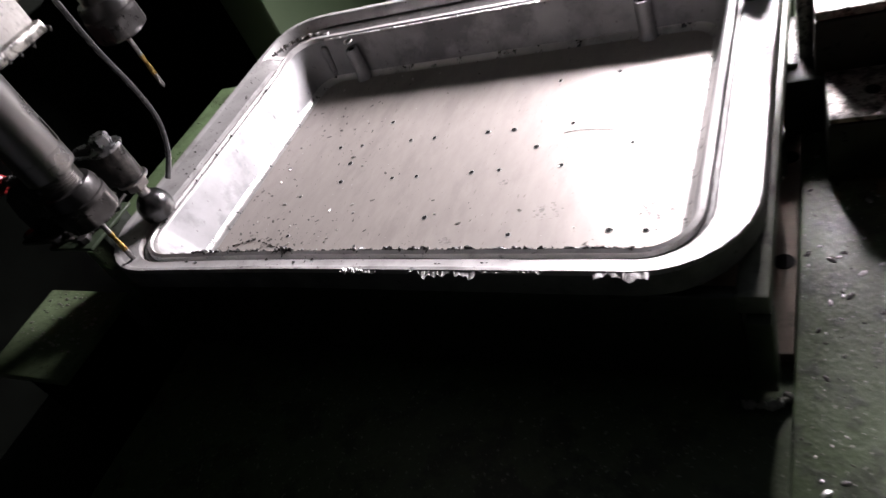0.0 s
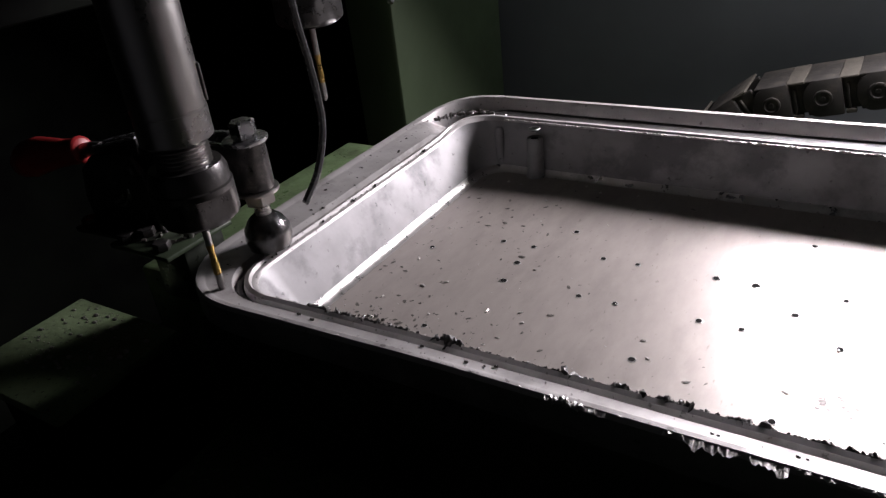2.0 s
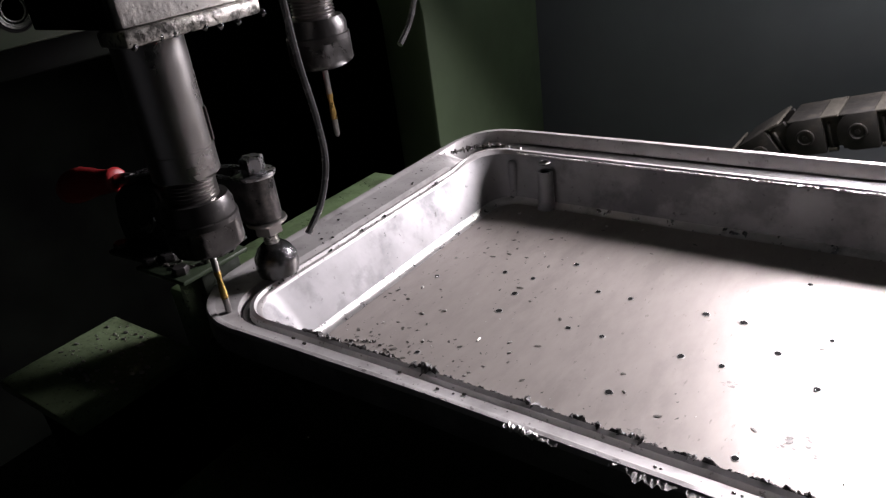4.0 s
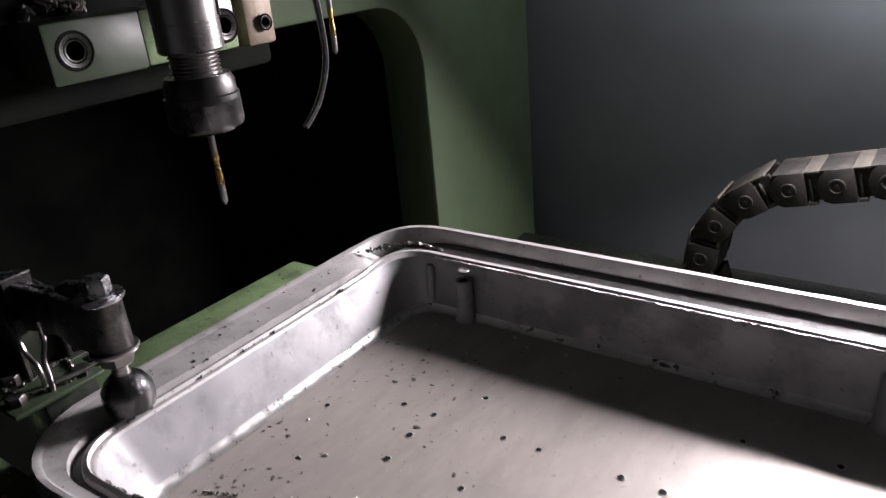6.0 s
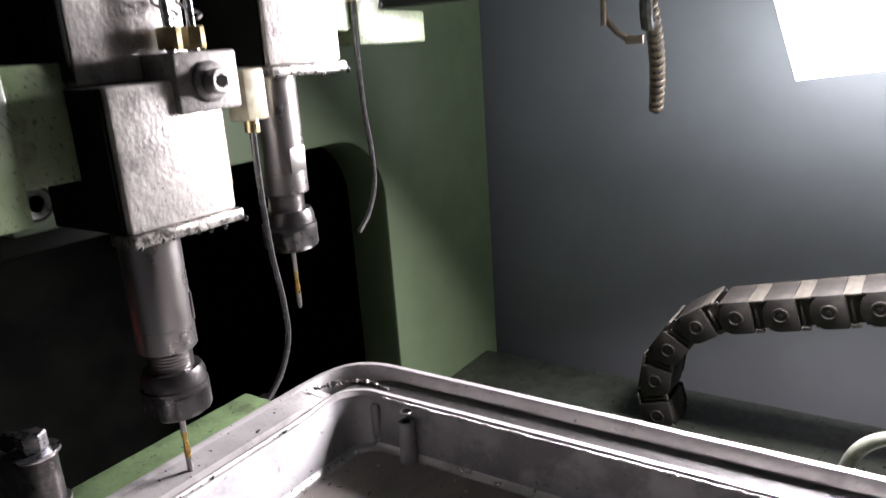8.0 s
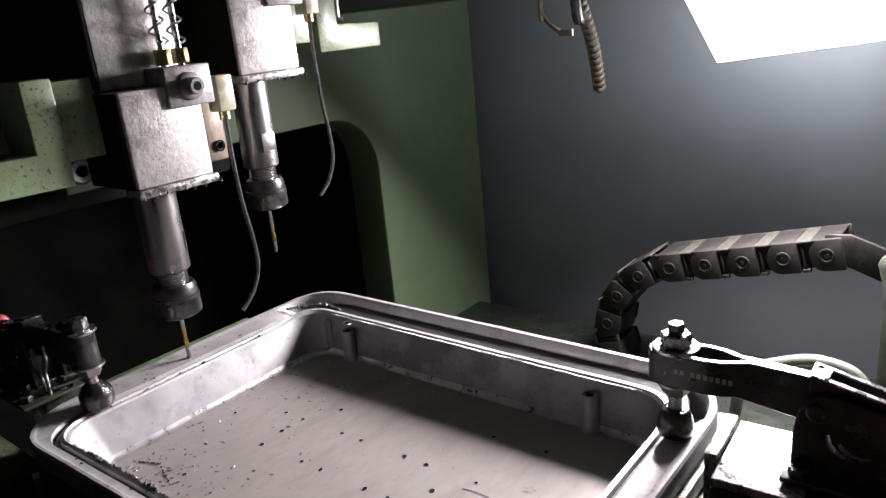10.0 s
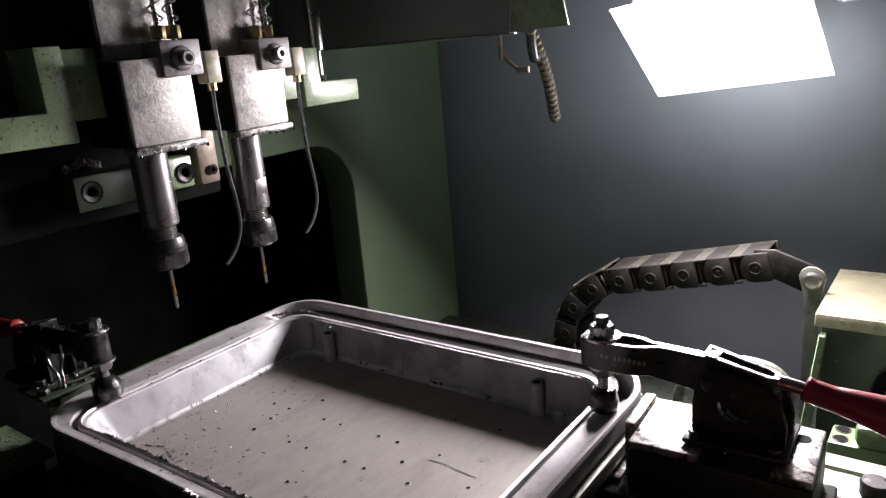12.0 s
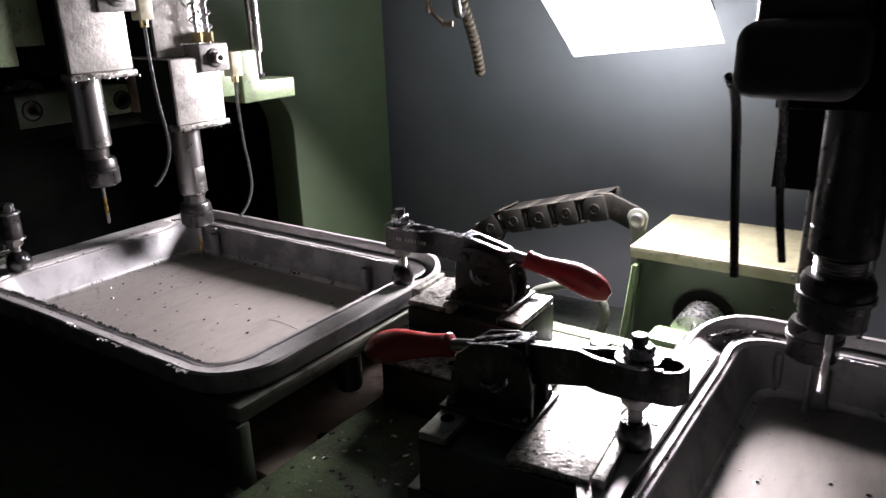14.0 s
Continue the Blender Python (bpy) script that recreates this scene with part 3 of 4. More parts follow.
    for i in range(80):
        if i % 3:
            x, y = rng.uniform(-0.066, -0.047), rng.uniform(-0.18, 0.02)
            z = 0.0266
        else:
            x, y = rng.uniform(-0.03, 0.23), rng.uniform(-0.1850, -0.1810)
            z = 0.0266
        s = 0.00015 + 0.0006 * rng.random() ** 4
        vs = bmesh.ops.create_icosphere(bm, subdivisions=1, radius=s)["verts"]
        for v in vs:
            v.co = Vector((v.co.x * 1.6 + x, v.co.y + y, v.co.z * 0.6 + z))
    tagged(part("rim_grit", bm, M_OILCHIPS, t, "dark chips on the flange", 0), kind="stuff")
    ON_TABLE.append(t)
    return t


# ---- fixture, table and risers ----
def build_table(rng):
    t = thing("table_plate", "green oil-wet machine table strewn with chips", "machine table", kind="structure")
    part("plate", box(-0.062, 1.15, -0.42, 0.078, 0.80, 0.8560, bevel=0.003), M_TABLE, t)
    part("top_plate", box(0.2525, 0.4400, -0.36, 0.0775, 0.8562, TABLE_Z, bevel=0.0015), M_TABLE, t, "oil-wet green plate")
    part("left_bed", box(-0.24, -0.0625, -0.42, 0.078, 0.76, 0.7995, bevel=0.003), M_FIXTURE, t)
    part("edge_rail", box(0.27, 1.15, 0.064, 0.078, TABLE_Z, TABLE_Z + 0.006, bevel=0.001), M_LIGHTGREEN, t)
    bm = bmesh.new()
    bm2 = bmesh.new()
    for i in range(1500):
        x, y = rng.uniform(0.254, 0.40), rng.uniform(-0.33, 0.04)
        s = 0.0002 + 0.0012 * rng.random() ** 4
        dst = bm if i % 3 else bm2
        vs = bmesh.ops.create_icosphere(dst, subdivisions=1, radius=s)["verts"]
        a = rng.random() * 6
        for v in vs:
            q = Vector((v.co.x * 1.9, v.co.y, v.co.z * 0.5))
            v.co = Vector((q.x * math.cos(a) - q.y * math.sin(a) + x, q.x * math.sin(a) + q.y * math.cos(a) + y, q.z + TABLE_Z))
    tagged(part("table_swarf", bm, M_OILCHIPS, t, "dark oily chips", 0), kind="stuff")
    tagged(part("bright_swarf", bm2, M_CHIPS, t, "bright chips", 0), kind="stuff")
    ON_TABLE.append(t)


def build_fixture(dx):
    t = thing("tray_fixture", "near-black steel fixture block below the tray", "fixture", (dx, 0, 0), "tray fixtures")
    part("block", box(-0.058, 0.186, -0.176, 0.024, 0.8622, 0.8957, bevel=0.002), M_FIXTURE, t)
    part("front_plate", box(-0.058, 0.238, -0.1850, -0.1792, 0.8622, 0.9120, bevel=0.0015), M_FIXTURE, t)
    part("side_rail", box(0.2365, 0.2475, -0.185, 0.030, 0.9030, 0.9125, bevel=0.0015), M_RAIL, t, "grey-green worn support rail")
    part("end_rail", box(-0.058, 0.2360, 0.0245, 0.0310, 0.8622, 0.9125, bevel=0.0015), M_RAIL, t)
    part("corner_post", box(0.2390, 0.2480, -0.1885, -0.1790, 0.8622, 0.9028, bevel=0.0015), M_BOX, t)
    part("corner_post", box(0.2390, 0.2480, 0.0200, 0.0300, 0.8622, 0.9028, bevel=0.0015), M_BOX, t)
    part("support_pin", lathe([(0.0075, 0.878), (0.0085, 0.880), (0.0085, 0.9028)], 20, pose(0.2395, -0.0900, 0)), M_DARKSTEEL, t)
    part("base_plate", box(-0.058, 0.2520, -0.1710, 0.040, 0.8562, 0.8620, bevel=0.001), M_TAN, t, "rust-brown base plate")
    for y in (-0.030, -0.060, -0.125):
        part("slot_hole", lathe([(0.0042, 0.8621), (0.0042, 0.8624)], 16, pose(0.247, y, 0)), M_HOLE, t)
    pick = random.Random(19)
    tagged(part("foot_swarf", strip_flakes(pick, [(0.236, -0.1915, 0.8575), (0.246, -0.1920, 0.8595), (0.2515, -0.1860, 0.8575)], 90, 0.0013), M_CHIPS, t, "heap of bright swarf at the post's foot", 0), kind="stuff")
    ON_TABLE.append(t)


def build_left_plates(rng):
    t = thing("side_plate", "green painted support plate beside the tray", "plate")
    part("plate", box(-0.142, -0.0625, -0.150, 0.018, 0.8000, 0.8975, bevel=0.002), M_GREEN, t)
    ON_TABLE.append(t)
    t = thing("corner_plate", "green painted plate with metal chips on it", "plate")
    # paler green puts light onto this plate that the lamp doesn't give
    part("plate", box(-0.166, -0.096, -0.232, -0.1705, 0.8805, 0.886, bevel=0.0012), M_LIGHTGREEN, t)
    # near-black foot: the shade below the plate is in its colour
    part("foot", box(-0.164, -0.110, -0.222, -0.1725, 0.8000, 0.8803, bevel=0.002), M_DARK, t)
    bm = bmesh.new()
    for i in range(130):
        x, y = rng.uniform(-0.160, -0.100), rng.uniform(-0.215, -0.173)
        s = 0.0003 + 0.001 * rng.random() ** 3
        vs = bmesh.ops.create_icosphere(bm, subdivisions=1, radius=s)["verts"]
        for v in vs:
            v.co = Vector((v.co.x * 1.5 + x, v.co.y + y, v.co.z * 0.6 + 0.8862))
    tagged(part("plate_swarf", bm, M_CHIPS, t, "bright chips", 0), kind="stuff")
    ON_TABLE.append(t)


def build_riser(at, rz, label, length, near, far, half=0.0250, far_paint=None, ledge=False):
    """A riser block that carries a toggle clamp; its own x runs towards the grip."""
    t = thing("clamp_riser", label, "riser block", at, "clamp risers", rz=rz)
    part("block", box(0.0, length, -half, half, TABLE_Z, 0.9245, bevel=0.0015), M_FIXTURE, t)
    part("lower_step", box(-0.016, length + 0.006, -half - 0.002, half + 0.002, TABLE_Z, 0.8985, bevel=0.0015), M_FIXTURE, t)
    part("step_plate", box(-0.0155, -0.0065, -half + 0.008, half - 0.004, 0.8987, 0.9010, bevel=0.0008), M_OILPLATE, t, "oily worn plate")
    part("stop_strip", box(-0.0060, -0.0004, -half + 0.014, half - 0.0005, 0.8987, 0.9310, bevel=0.0008), M_OILPLATE, t, "worn steel stop strip")
    part("top_plate", box(0.0005, near, -half + 0.0005, half - 0.0005, 0.9247, 0.9290, bevel=0.001), M_OILPLATE, t, "oily bright steel plate")
    part("top_plate", box(length - far, length - 0.0005, -half + 0.0005, half - 0.0005, 0.9247, 0.9290, bevel=0.001), far_paint or M_OILPLATE, t, "oily worn plate")
    if ledge:
        part("ledge", box(0.003, 0.066, -half - 0.036, -half - 0.0022, TABLE_Z, 0.8990, bevel=0.0015), M_FIXTURE, t)
        plate = part("ledge_plate", box(0.0035, 0.0655, -half - 0.0355, -half - 0.0025, 0.8992, 0.9020, bevel=0.0008), M_OILPLATE, t, "oily worn plate")
        for x in (0.020, 0.046):
            part("plate_hole", lathe([(0.0030, 0.9020), (0.0030, 0.9023)], 16, pose(x, -half - 0.019, 0)), M_HOLE, plate)
    part("plate_hole", lathe([(0.0035, 0.9290), (0.0035, 0.9293)], 16, pose(length - far * 0.5, 0.012, 0)), M_HOLE, t)
    ON_TABLE.append(t)
    return t


def build_clamp_post():
    t = thing("clamp_post", "oily green post that carries the toggle clamp", "post")
    part("post", box(-0.1060, -0.0840, -0.1640, -0.1420, 0.8980, 0.9275, bevel=0.0015), M_FIXTURE, t)
    part("top_plate", box(-0.1130, -0.0770, -0.1770, -0.1415, 0.9277, 0.9300, bevel=0.0008), M_BOX, t, "oily dark green top plate")
    for pts in ([(-0.0979, -0.1600, 0.950), (-0.0949, -0.1600, 0.943), (-0.0885, -0.1600, 0.939), (-0.0872, -0.1600, 0.934), (-0.0880, -0.1600, 0.9302)],
                [(-0.0735, -0.1600, 0.962), (-0.0742, -0.1600, 0.954), (-0.0800, -0.1600, 0.945), (-0.0805, -0.1600, 0.938), (-0.0815, -0.1600, 0.9302)]):
        part("spring_wire", tube(pts, 0.0010, 8), M_STEEL, t, "bent steel spring wire")
    part("spring_wire", tube([(-0.0800, -0.1590, 0.9335), (-0.0790, -0.1500, 0.9330), (-0.0780, -0.1400, 0.9340)], 0.0009, 8), M_STEEL, t, "bent steel spring wire")
    pick = random.Random(11)
    heap = [(-0.110, -0.172, 0.9303), (-0.085, -0.168, 0.9306), (-0.080, -0.150, 0.9304), (-0.100, -0.145, 0.9303), (-0.095, -0.165, 0.9306)]
    tagged(part("oily_swarf", strip_flakes(pick, heap, 160, 0.0010), M_OILCHIPS, t, "dark oily swarf", 0), kind="stuff")
    tagged(part("bright_swarf", strip_flakes(pick, heap, 50, 0.0007), M_CHIPS, t, "bright metal swarf", 0), kind="stuff")
    for x, y in ((-0.0820, -0.1480), (-0.0850, -0.1720), (-0.1070, -0.1720)):
        part("plate_screw", hexagon(0.0036, 0.9300, 0.9335, pose(x, y, 0)), M_DARKSTEEL, t)
    ON_TABLE.append(t)


# ---- toggle clamps ----
def add_band(bm, path, thick, closed=False):
    """An upright strip of metal along (x, y, top, bottom) stations."""
    n = len(path)
    rings = []
    for i, (x, y, zt, zb) in enumerate(path):
        p = path[(i - 1) % n] if closed or i else path[0]
        q = path[(i + 1) % n] if closed or i < n - 1 else path[-1]
        d = Vector((q[0] - p[0], q[1] - p[1], 0)).normalized()
        o = Vector((-d.y, d.x, 0)) * thick / 2
        c = Vector((x, y, 0))
        rings.append([bm.verts.new(c + k * o + Vector((0, 0, z))) for k, z in ((1, zt), (-1, zt), (-1, zb), (1, zb))])
    for i in range(n if closed else n - 1):
        u, v = rings[i], rings[(i + 1) % n]
        for k in range(4):
            bm.faces.new((u[k], u[(k + 1) % 4], v[(k + 1) % 4], v[k]))
    if not closed:
        bm.faces.new(rings[0][::-1])
        bm.faces.new(rings[-1])
    return bm


def build_clamp(at, rz, label, end=0.0, width=0.0080, tilt=0.0, headed=False, shift=0.0):
    """Bolt axis at the origin, its top at z 0; x runs to the grip. end: middle of the arm's round end; tilt: the arm's slope; shift: the bolt's place along the arm."""
    t = thing("toggle_clamp", label, "toggle clamp", at, "toggle clamps", rz=rz)
    # bolt with nuts, washers and a rubber foot
    bolt = part("bolt", lathe([(0.0030, -0.050), (0.0030, -0.0012), (0.0024, -0.0004)], 14), M_STEEL, t, "threaded steel bolt")
    bm = bmesh.new()
    for i in range(12):
        z = -0.0440 + i * 0.0011
        add_lathe(bm, [(0.0028, z), (0.0034, z + 0.0004), (0.0028, z + 0.0008)], 14)
    part("thread", bm, M_STEEL, bolt)
    if headed:
        part("bolt_head", hexagon(0.0050, -0.0062, 0.0, pose(0, 0, 0)), M_ZINC, bolt)
        part("washer", lathe([(0.0084, -0.0080), (0.0086, -0.0074), (0.0084, -0.0066), (0.0035, -0.0066)], 26), M_ZINC, t)
        top, low = -0.0082, -0.0270
    else:
        part("stud_end", hexagon(0.0038, -0.0040, 0.0), M_DARKSTEEL, bolt)
        part("nut", hexagon(0.0068, -0.0102, -0.0046, pose(0, 0, 0, 0, 0, 12)), M_ZINC, t)
        part("washer", lathe([(0.0098, -0.0120), (0.0100, -0.0114), (0.0098, -0.0104), (0.0035, -0.0104)], 26), M_ZINC, t)
        top, low = -0.0122, -0.0272
    part("washer", lathe([(0.0084, low - 0.0014), (0.0086, low - 0.0008), (0.0084, low), (0.0035, low)], 26), M_STEEL, t)
    part("nut", hexagon(0.0062, low - 0.0064, low - 0.0016, pose(0, 0, 0, 0, 0, 20)), M_STEEL, t)
    foot = ([(0.0064, -0.0535), (0.0086, -0.0520), (0.0094, -0.0480), (0.0090, -0.0440), (0.0070, -0.0405), (0.0046, -0.0385), (0.0035, -0.0380)] if headed else
            [(0.0074, -0.0540), (0.0080, -0.0530), (0.0082, -0.0500), (0.0078, -0.0470), (0.0066, -0.0430), (0.0056, -0.0415), (0.0035, -0.0410)])
    part("rubber_foot", lathe(foot, 24), M_RUBBER, t, "oily black rubber foot")
    arm_parts = []
    # arm: one strap bent round the bolt, its two legs closing behind
    r = width - 0.0013
    half = [(0.0585, 0.0015, -0.0128, -0.0325), (0.0420, 0.0015, -0.0120, -0.0300), (0.0310, 0.0017, -0.0116, -0.0285), (0.0265, 0.0030, top, low), (0.0205, r * 0.86, top, low), (0.0150, r, top, low), (end + 0.001, r, top, low)]
    bend = [(end - r * math.sin(radians(k)), r * math.cos(radians(k)), top, low) for k in range(20, 161, 20)]
    strap = half + bend + [(x, -y, zt, zb) for x, y, zt, zb in reversed(half)]
    arm_parts.append(part("arm", bevelled(add_band(bmesh.new(), strap, 0.0026), 0.0004, 1, 50), M_DARKSTEEL, t))
    for s in (-1, 1):
        rim = [(x, s * y, zt + 0.0008, zt - 0.0001) for x, y, zt, zb in half if x > -0.02]
        arm_parts.append(part("strap_edge", bevelled(add_band(bmesh.new(), rim, 0.0026), 0.0003, 1, 50), M_ZINC, t, "bright worn edge of the arm"))
    bm = bmesh.new()
    for k in range(9):
        x = end + 0.0060 + 0.0026 * k + (0.002 if k > 1 else 0)
        add_box(bm, x, x + 0.0016, -width - 0.0002, -width + 0.0002, low + 0.0070, low + 0.0092, bevel=0)
    arm_parts.append(part("lettering", bm, M_RAIL, t, "worn lettering bars", 0))
    # body side plates with a curved slot
    out = [(0.0500, -0.0495), (0.0930, -0.0495), (0.0935, -0.0380), (0.0900, -0.0250), (0.0810, -0.0180), (0.0660, -0.0150), (0.0560, -0.0165), (0.0515, -0.0240), (0.0500, -0.0340)]
    for y0 in (0.0075, -0.0098):
        part("body_plate", bevelled(add_prism(bmesh.new(), out, y0, y0 + 0.0023), 0.0006, 1, 40), M_DARKSTEEL, t)
    part("link_block", box(0.0550, 0.0880, -0.0072, 0.0072, -0.0490, -0.0260, bevel=0.0015), M_FIXTURE, t)
    for s in (-1, 1):
        for cx, cz, rad, a0 in ((0.0715, -0.0310, 0.0088, 178), (0.0735, -0.0310, 0.0072, 200)):
            pts = [(cx + rad * math.cos(radians(a0 + k)), s * 0.0100, cz + rad * math.sin(radians(a0 + k)), 0.0003 + 0.0009 * math.sin(math.pi * (k + 12) / 115)) for k in range(0, 101, 20)]
            part("slot_edge", tube(pts, 0.0009, 6), M_ZINC, t, "bright curved slot edge")
        part("pivot_pin", lathe([(0.0034, 0), (0.0034, 0.0014), (0.0026, 0.0020)], 16, pose(0.0580, s * 0.0098, -0.0225, -90 * s)), M_DARKSTEEL, t)
    part("flange_base", box(0.0480, 0.0950, -0.0190, 0.0190, -0.0515, -0.0490, bevel=0.0008), M_FIXTURE, t)
    for x in (0.0540, 0.0890):
        for y in (-0.0145, 0.0145):
            part("base_screw", hexagon(0.0038, -0.0490, -0.0455, pose(x, y, 0)), M_DARKSTEEL, t)
    # handle lever: a slotted link, then shank and grip
    def slope(x):
        return -0.0096 - (x - 0.055) * 0.235
    loop = [(x, y, slope(x), slope(x) - 0.0070) for x, y in ((0.0550, -0.0050), (0.0700, -0.0048), (0.0830, -0.0042), (0.0868, -0.0020), (0.0868, 0.0020), (0.0830, 0.0042), (0.0700, 0.0048), (0.0550, 0.0050))]
    arm_parts.append(part("lever", bevelled(add_band(bmesh.new(), loop, 0.0022, True), 0.0004, 1, 50), M_DARKSTEEL, t))
    bm = add_band(bmesh.new(), [(x, y, zt + 0.0007, zt - 0.0001) for x, y, zt, zb in loop], 0.0024, True)
    add_box(bm, 0.0545, 0.0610, -0.0055, 0.0055, slope(0.0575) - 0.0006, slope(0.0575) + 0.0004, bevel=0.0002)
    arm_parts.append(part("lever_edge", bm, M_ZINC, t, "bright zinc plated lever edge"))
    arm_parts.append(part("shank", tube([(0.0850, 0, -0.0190), (0.0920, 0, -0.0196), (0.1010, 0, -0.0212)], 0.0032, 12), M_STEEL, t))
    grip = part("grip", tube([(0.0978, 0, -0.0202, 0.0050), (0.0990, 0, -0.0205, 0.0063), (0.1020, 0, -0.0212, 0.0058), (0.110, 0, -0.0228, 0.0060), (0.120, 0, -0.0242, 0.0072),
                              (0.131, 0, -0.0262, 0.0088), (0.1405, 0, -0.0292, 0.0088), (0.1475, 0, -0.0322, 0.0070), (0.1525, 0, -0.0345, 0.0026)], 0.008, 18), M_RED, t, "red vinyl grip")
    for v in grip.data.vertices:
        v.co.y *= 0.92
    arm_parts.append(grip)
    for o in arm_parts:
        o.matrix_basis = Matrix.Translation((0, 0, -0.018)) @ Matrix.Rotation(radians(tilt), 4, "Y") @ Matrix.Translation((shift, 0, 0.018))
    for o in t.children:
        if o not in arm_parts and not o.name.startswith(("bolt", "washer", "nut", "rubber_foot")):
            o.matrix_basis = pose(shift, 0, 0)
    ON_TABLE.append(t)
    return t


# ---- drill heads ----
def collet_nut(z0, z1, flats=4):
    """A round nut with flats milled into its lower half."""
    bm = bmesh.new()
    r, h, seg, cut = 0.0140, z1 - z0, 64, 0.0116
    prof = [(0.0100, z0, 0), (0.0122, z0 + 0.0003, 0), (0.0136, z0 + 0.0013, 1), (r, z0 + 0.0022, 1), (r, z0 + h * 0.52, 1), (r, z0 + h * 0.54, 0),
            (r, z0 + h * 0.64, 0), (r - 0.0007, z0 + h * 0.66, 0), (r - 0.0007, z1 - 0.003, 0), (0.0120, z1, 0)]
    rings = []
    for rad, z, flat in prof:
        ring = []
        for i in range(seg):
            a = 2 * math.pi * i / seg
            q = rad
            if flat:
                k = (a - radians(-4)) % (2 * math.pi / flats)
                k = min(k, 2 * math.pi / flats - k)
                q = min(rad, cut / max(0.2, math.cos(k)))
            ring.append(bm.verts.new((q * math.cos(a), q * math.sin(a), z)))
        rings.append(ring)
    for a, b in zip(rings, rings[1:]):
        for i in range(seg):
            j = (i + 1) % seg
            bm.faces.new((a[i], a[j], b[j], b[i]))
    bm.faces.new(rings[0][::-1])
    bm.faces.new(rings[-1])
    return bm


def build_head(at, long, label, bracket_side):
    """One drill head: origin at the tap's tip. long: extra reach below the block; bracket_side: +1 or -1 along y."""
    e = 0.0105 if long else 0.0
    nz0, nz1, bz = 0.0312 + e * 0.25, 0.0518 + e * 0.25, 0.1105 + e
    # second pair: shade is put into the colour by near-black material copies
    shade_copy = bracket_side in (-2, 0)
    m_block, m_quill = (M_FIXTURE, M_DARKSTEEL) if shade_copy else (M_BLOCK, M_STEEL)
    t = thing("drill_head", label, "drill head", at, "drill heads")
    # tap
    tap = part("tap", lathe([(0.0004, 0.0), (0.00115, 0.0012), (0.00130, 0.004), (0.00130, 0.0130), (0.00101, 0.0150), (0.00101, 0.0175), (0.00130, 0.019), (0.00130, nz0 + 0.004)], 14), M_STEEL, t, "thin steel thread tap")
    # the shaded copies lose the gold, so their taps stay grey
    part("coating", lathe([(0.00137, 0.0085), (0.00144, 0.0090), (0.00144, 0.0128), (0.00112, 0.0148), (0.00108, 0.0176), (0.00144, 0.0192), (0.00137, 0.0205)], 14), M_STEEL if shade_copy else M_GOLD, tap, "" if shade_copy else "gold coloured coating")
    bm = bmesh.new()
    for i in range(14):
        z = 0.0012 + i * 0.0007
        add_lathe(bm, [(0.00108, z), (0.00144, z + 0.00025), (0.00108, z + 0.0005)], 12)
    part("thread", bm, M_STEEL, tap)
    part("collet_nut", collet_nut(nz0, nz1), M_DARKSTEEL, t, "blackened collet nut with flats")
    part("nose_ring", lathe([(0.0105, nz0 - 0.0006), (0.0105, nz0 + 0.001), (0.006, nz0 + 0.001)], 28), M_DARKSTEEL, t)
    neck = part("neck", lathe([(0.0085, nz1 - 0.002), (0.0085, nz1 + 0.0095)], 24), M_STEEL, t)
    bm = bmesh.new()
    for i in range(6):
        z = nz1 - 0.0005 + i * 0.0014
        add_lathe(bm, [(0.0085, z), (0.0094, z + 0.0005), (0.0085, z + 0.0011)], 24)
    part("neck_thread", bm, M_STEEL, neck)
    sz = nz1 + 0.0085
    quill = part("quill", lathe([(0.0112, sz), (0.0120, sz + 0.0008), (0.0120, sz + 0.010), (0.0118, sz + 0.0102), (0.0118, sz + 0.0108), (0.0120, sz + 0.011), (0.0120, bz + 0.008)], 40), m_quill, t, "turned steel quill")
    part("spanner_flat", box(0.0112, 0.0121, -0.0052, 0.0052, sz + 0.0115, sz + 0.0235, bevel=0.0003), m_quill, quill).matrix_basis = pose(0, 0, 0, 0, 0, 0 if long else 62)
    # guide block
    part("block_lip", box(0.0090, 0.0245, -0.0215, 0.0300, bz, bz + 0.0050, bevel=0.0012), M_FIXTURE if shade_copy else M_OILPLATE, t, "oily bent lip")
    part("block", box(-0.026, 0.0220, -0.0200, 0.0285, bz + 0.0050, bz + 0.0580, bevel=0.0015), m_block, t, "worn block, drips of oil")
    # added near-black sheet: shade of the block's side away from the lamp
    part("side_shade", box(-0.0255, 0.0195, -0.0222, -0.0202, bz + 0.0055, bz + 0.0575, bevel=0.0006), M_DARK, t, "near-black sheet added for the side's shade")
    for k in range(7):
        y = -0.019 + 0.008 * k + 0.002 * math.sin(k * 2.4)
        part("oil_drop", lathe([(0.0004, -0.0016), (0.0012, -0.0006), (0.0011, 0.0004), (0.0003, 0.0010)], 10, pose(0.0235, y, bz + 0.0006 + 0.001 * math.sin(k))), M_RUBBER, t)
    part("block_side_strip", box(-0.024, 0.0150, 0.0287, 0.0320, bz + 0.0040, bz + 0.0560, bevel=0.0008), M_DARKSTEEL, t)
    part("slide_plate", box(-0.030, 0.0050, -0.0195, 0.0300, bz + 0.0585, bz + (0.80 if shade_copy else 0.28), bevel=0.0015), m_block, t, "scuffed slide plate")
    # the same painted shade on the slide plate's side
    part("side_shade", box(-0.0295, 0.0045, -0.0217, -0.0197, bz + 0.0600, bz + 0.2790, bevel=0.0006), M_DARK, t, "near-black sheet added for the side's shade")
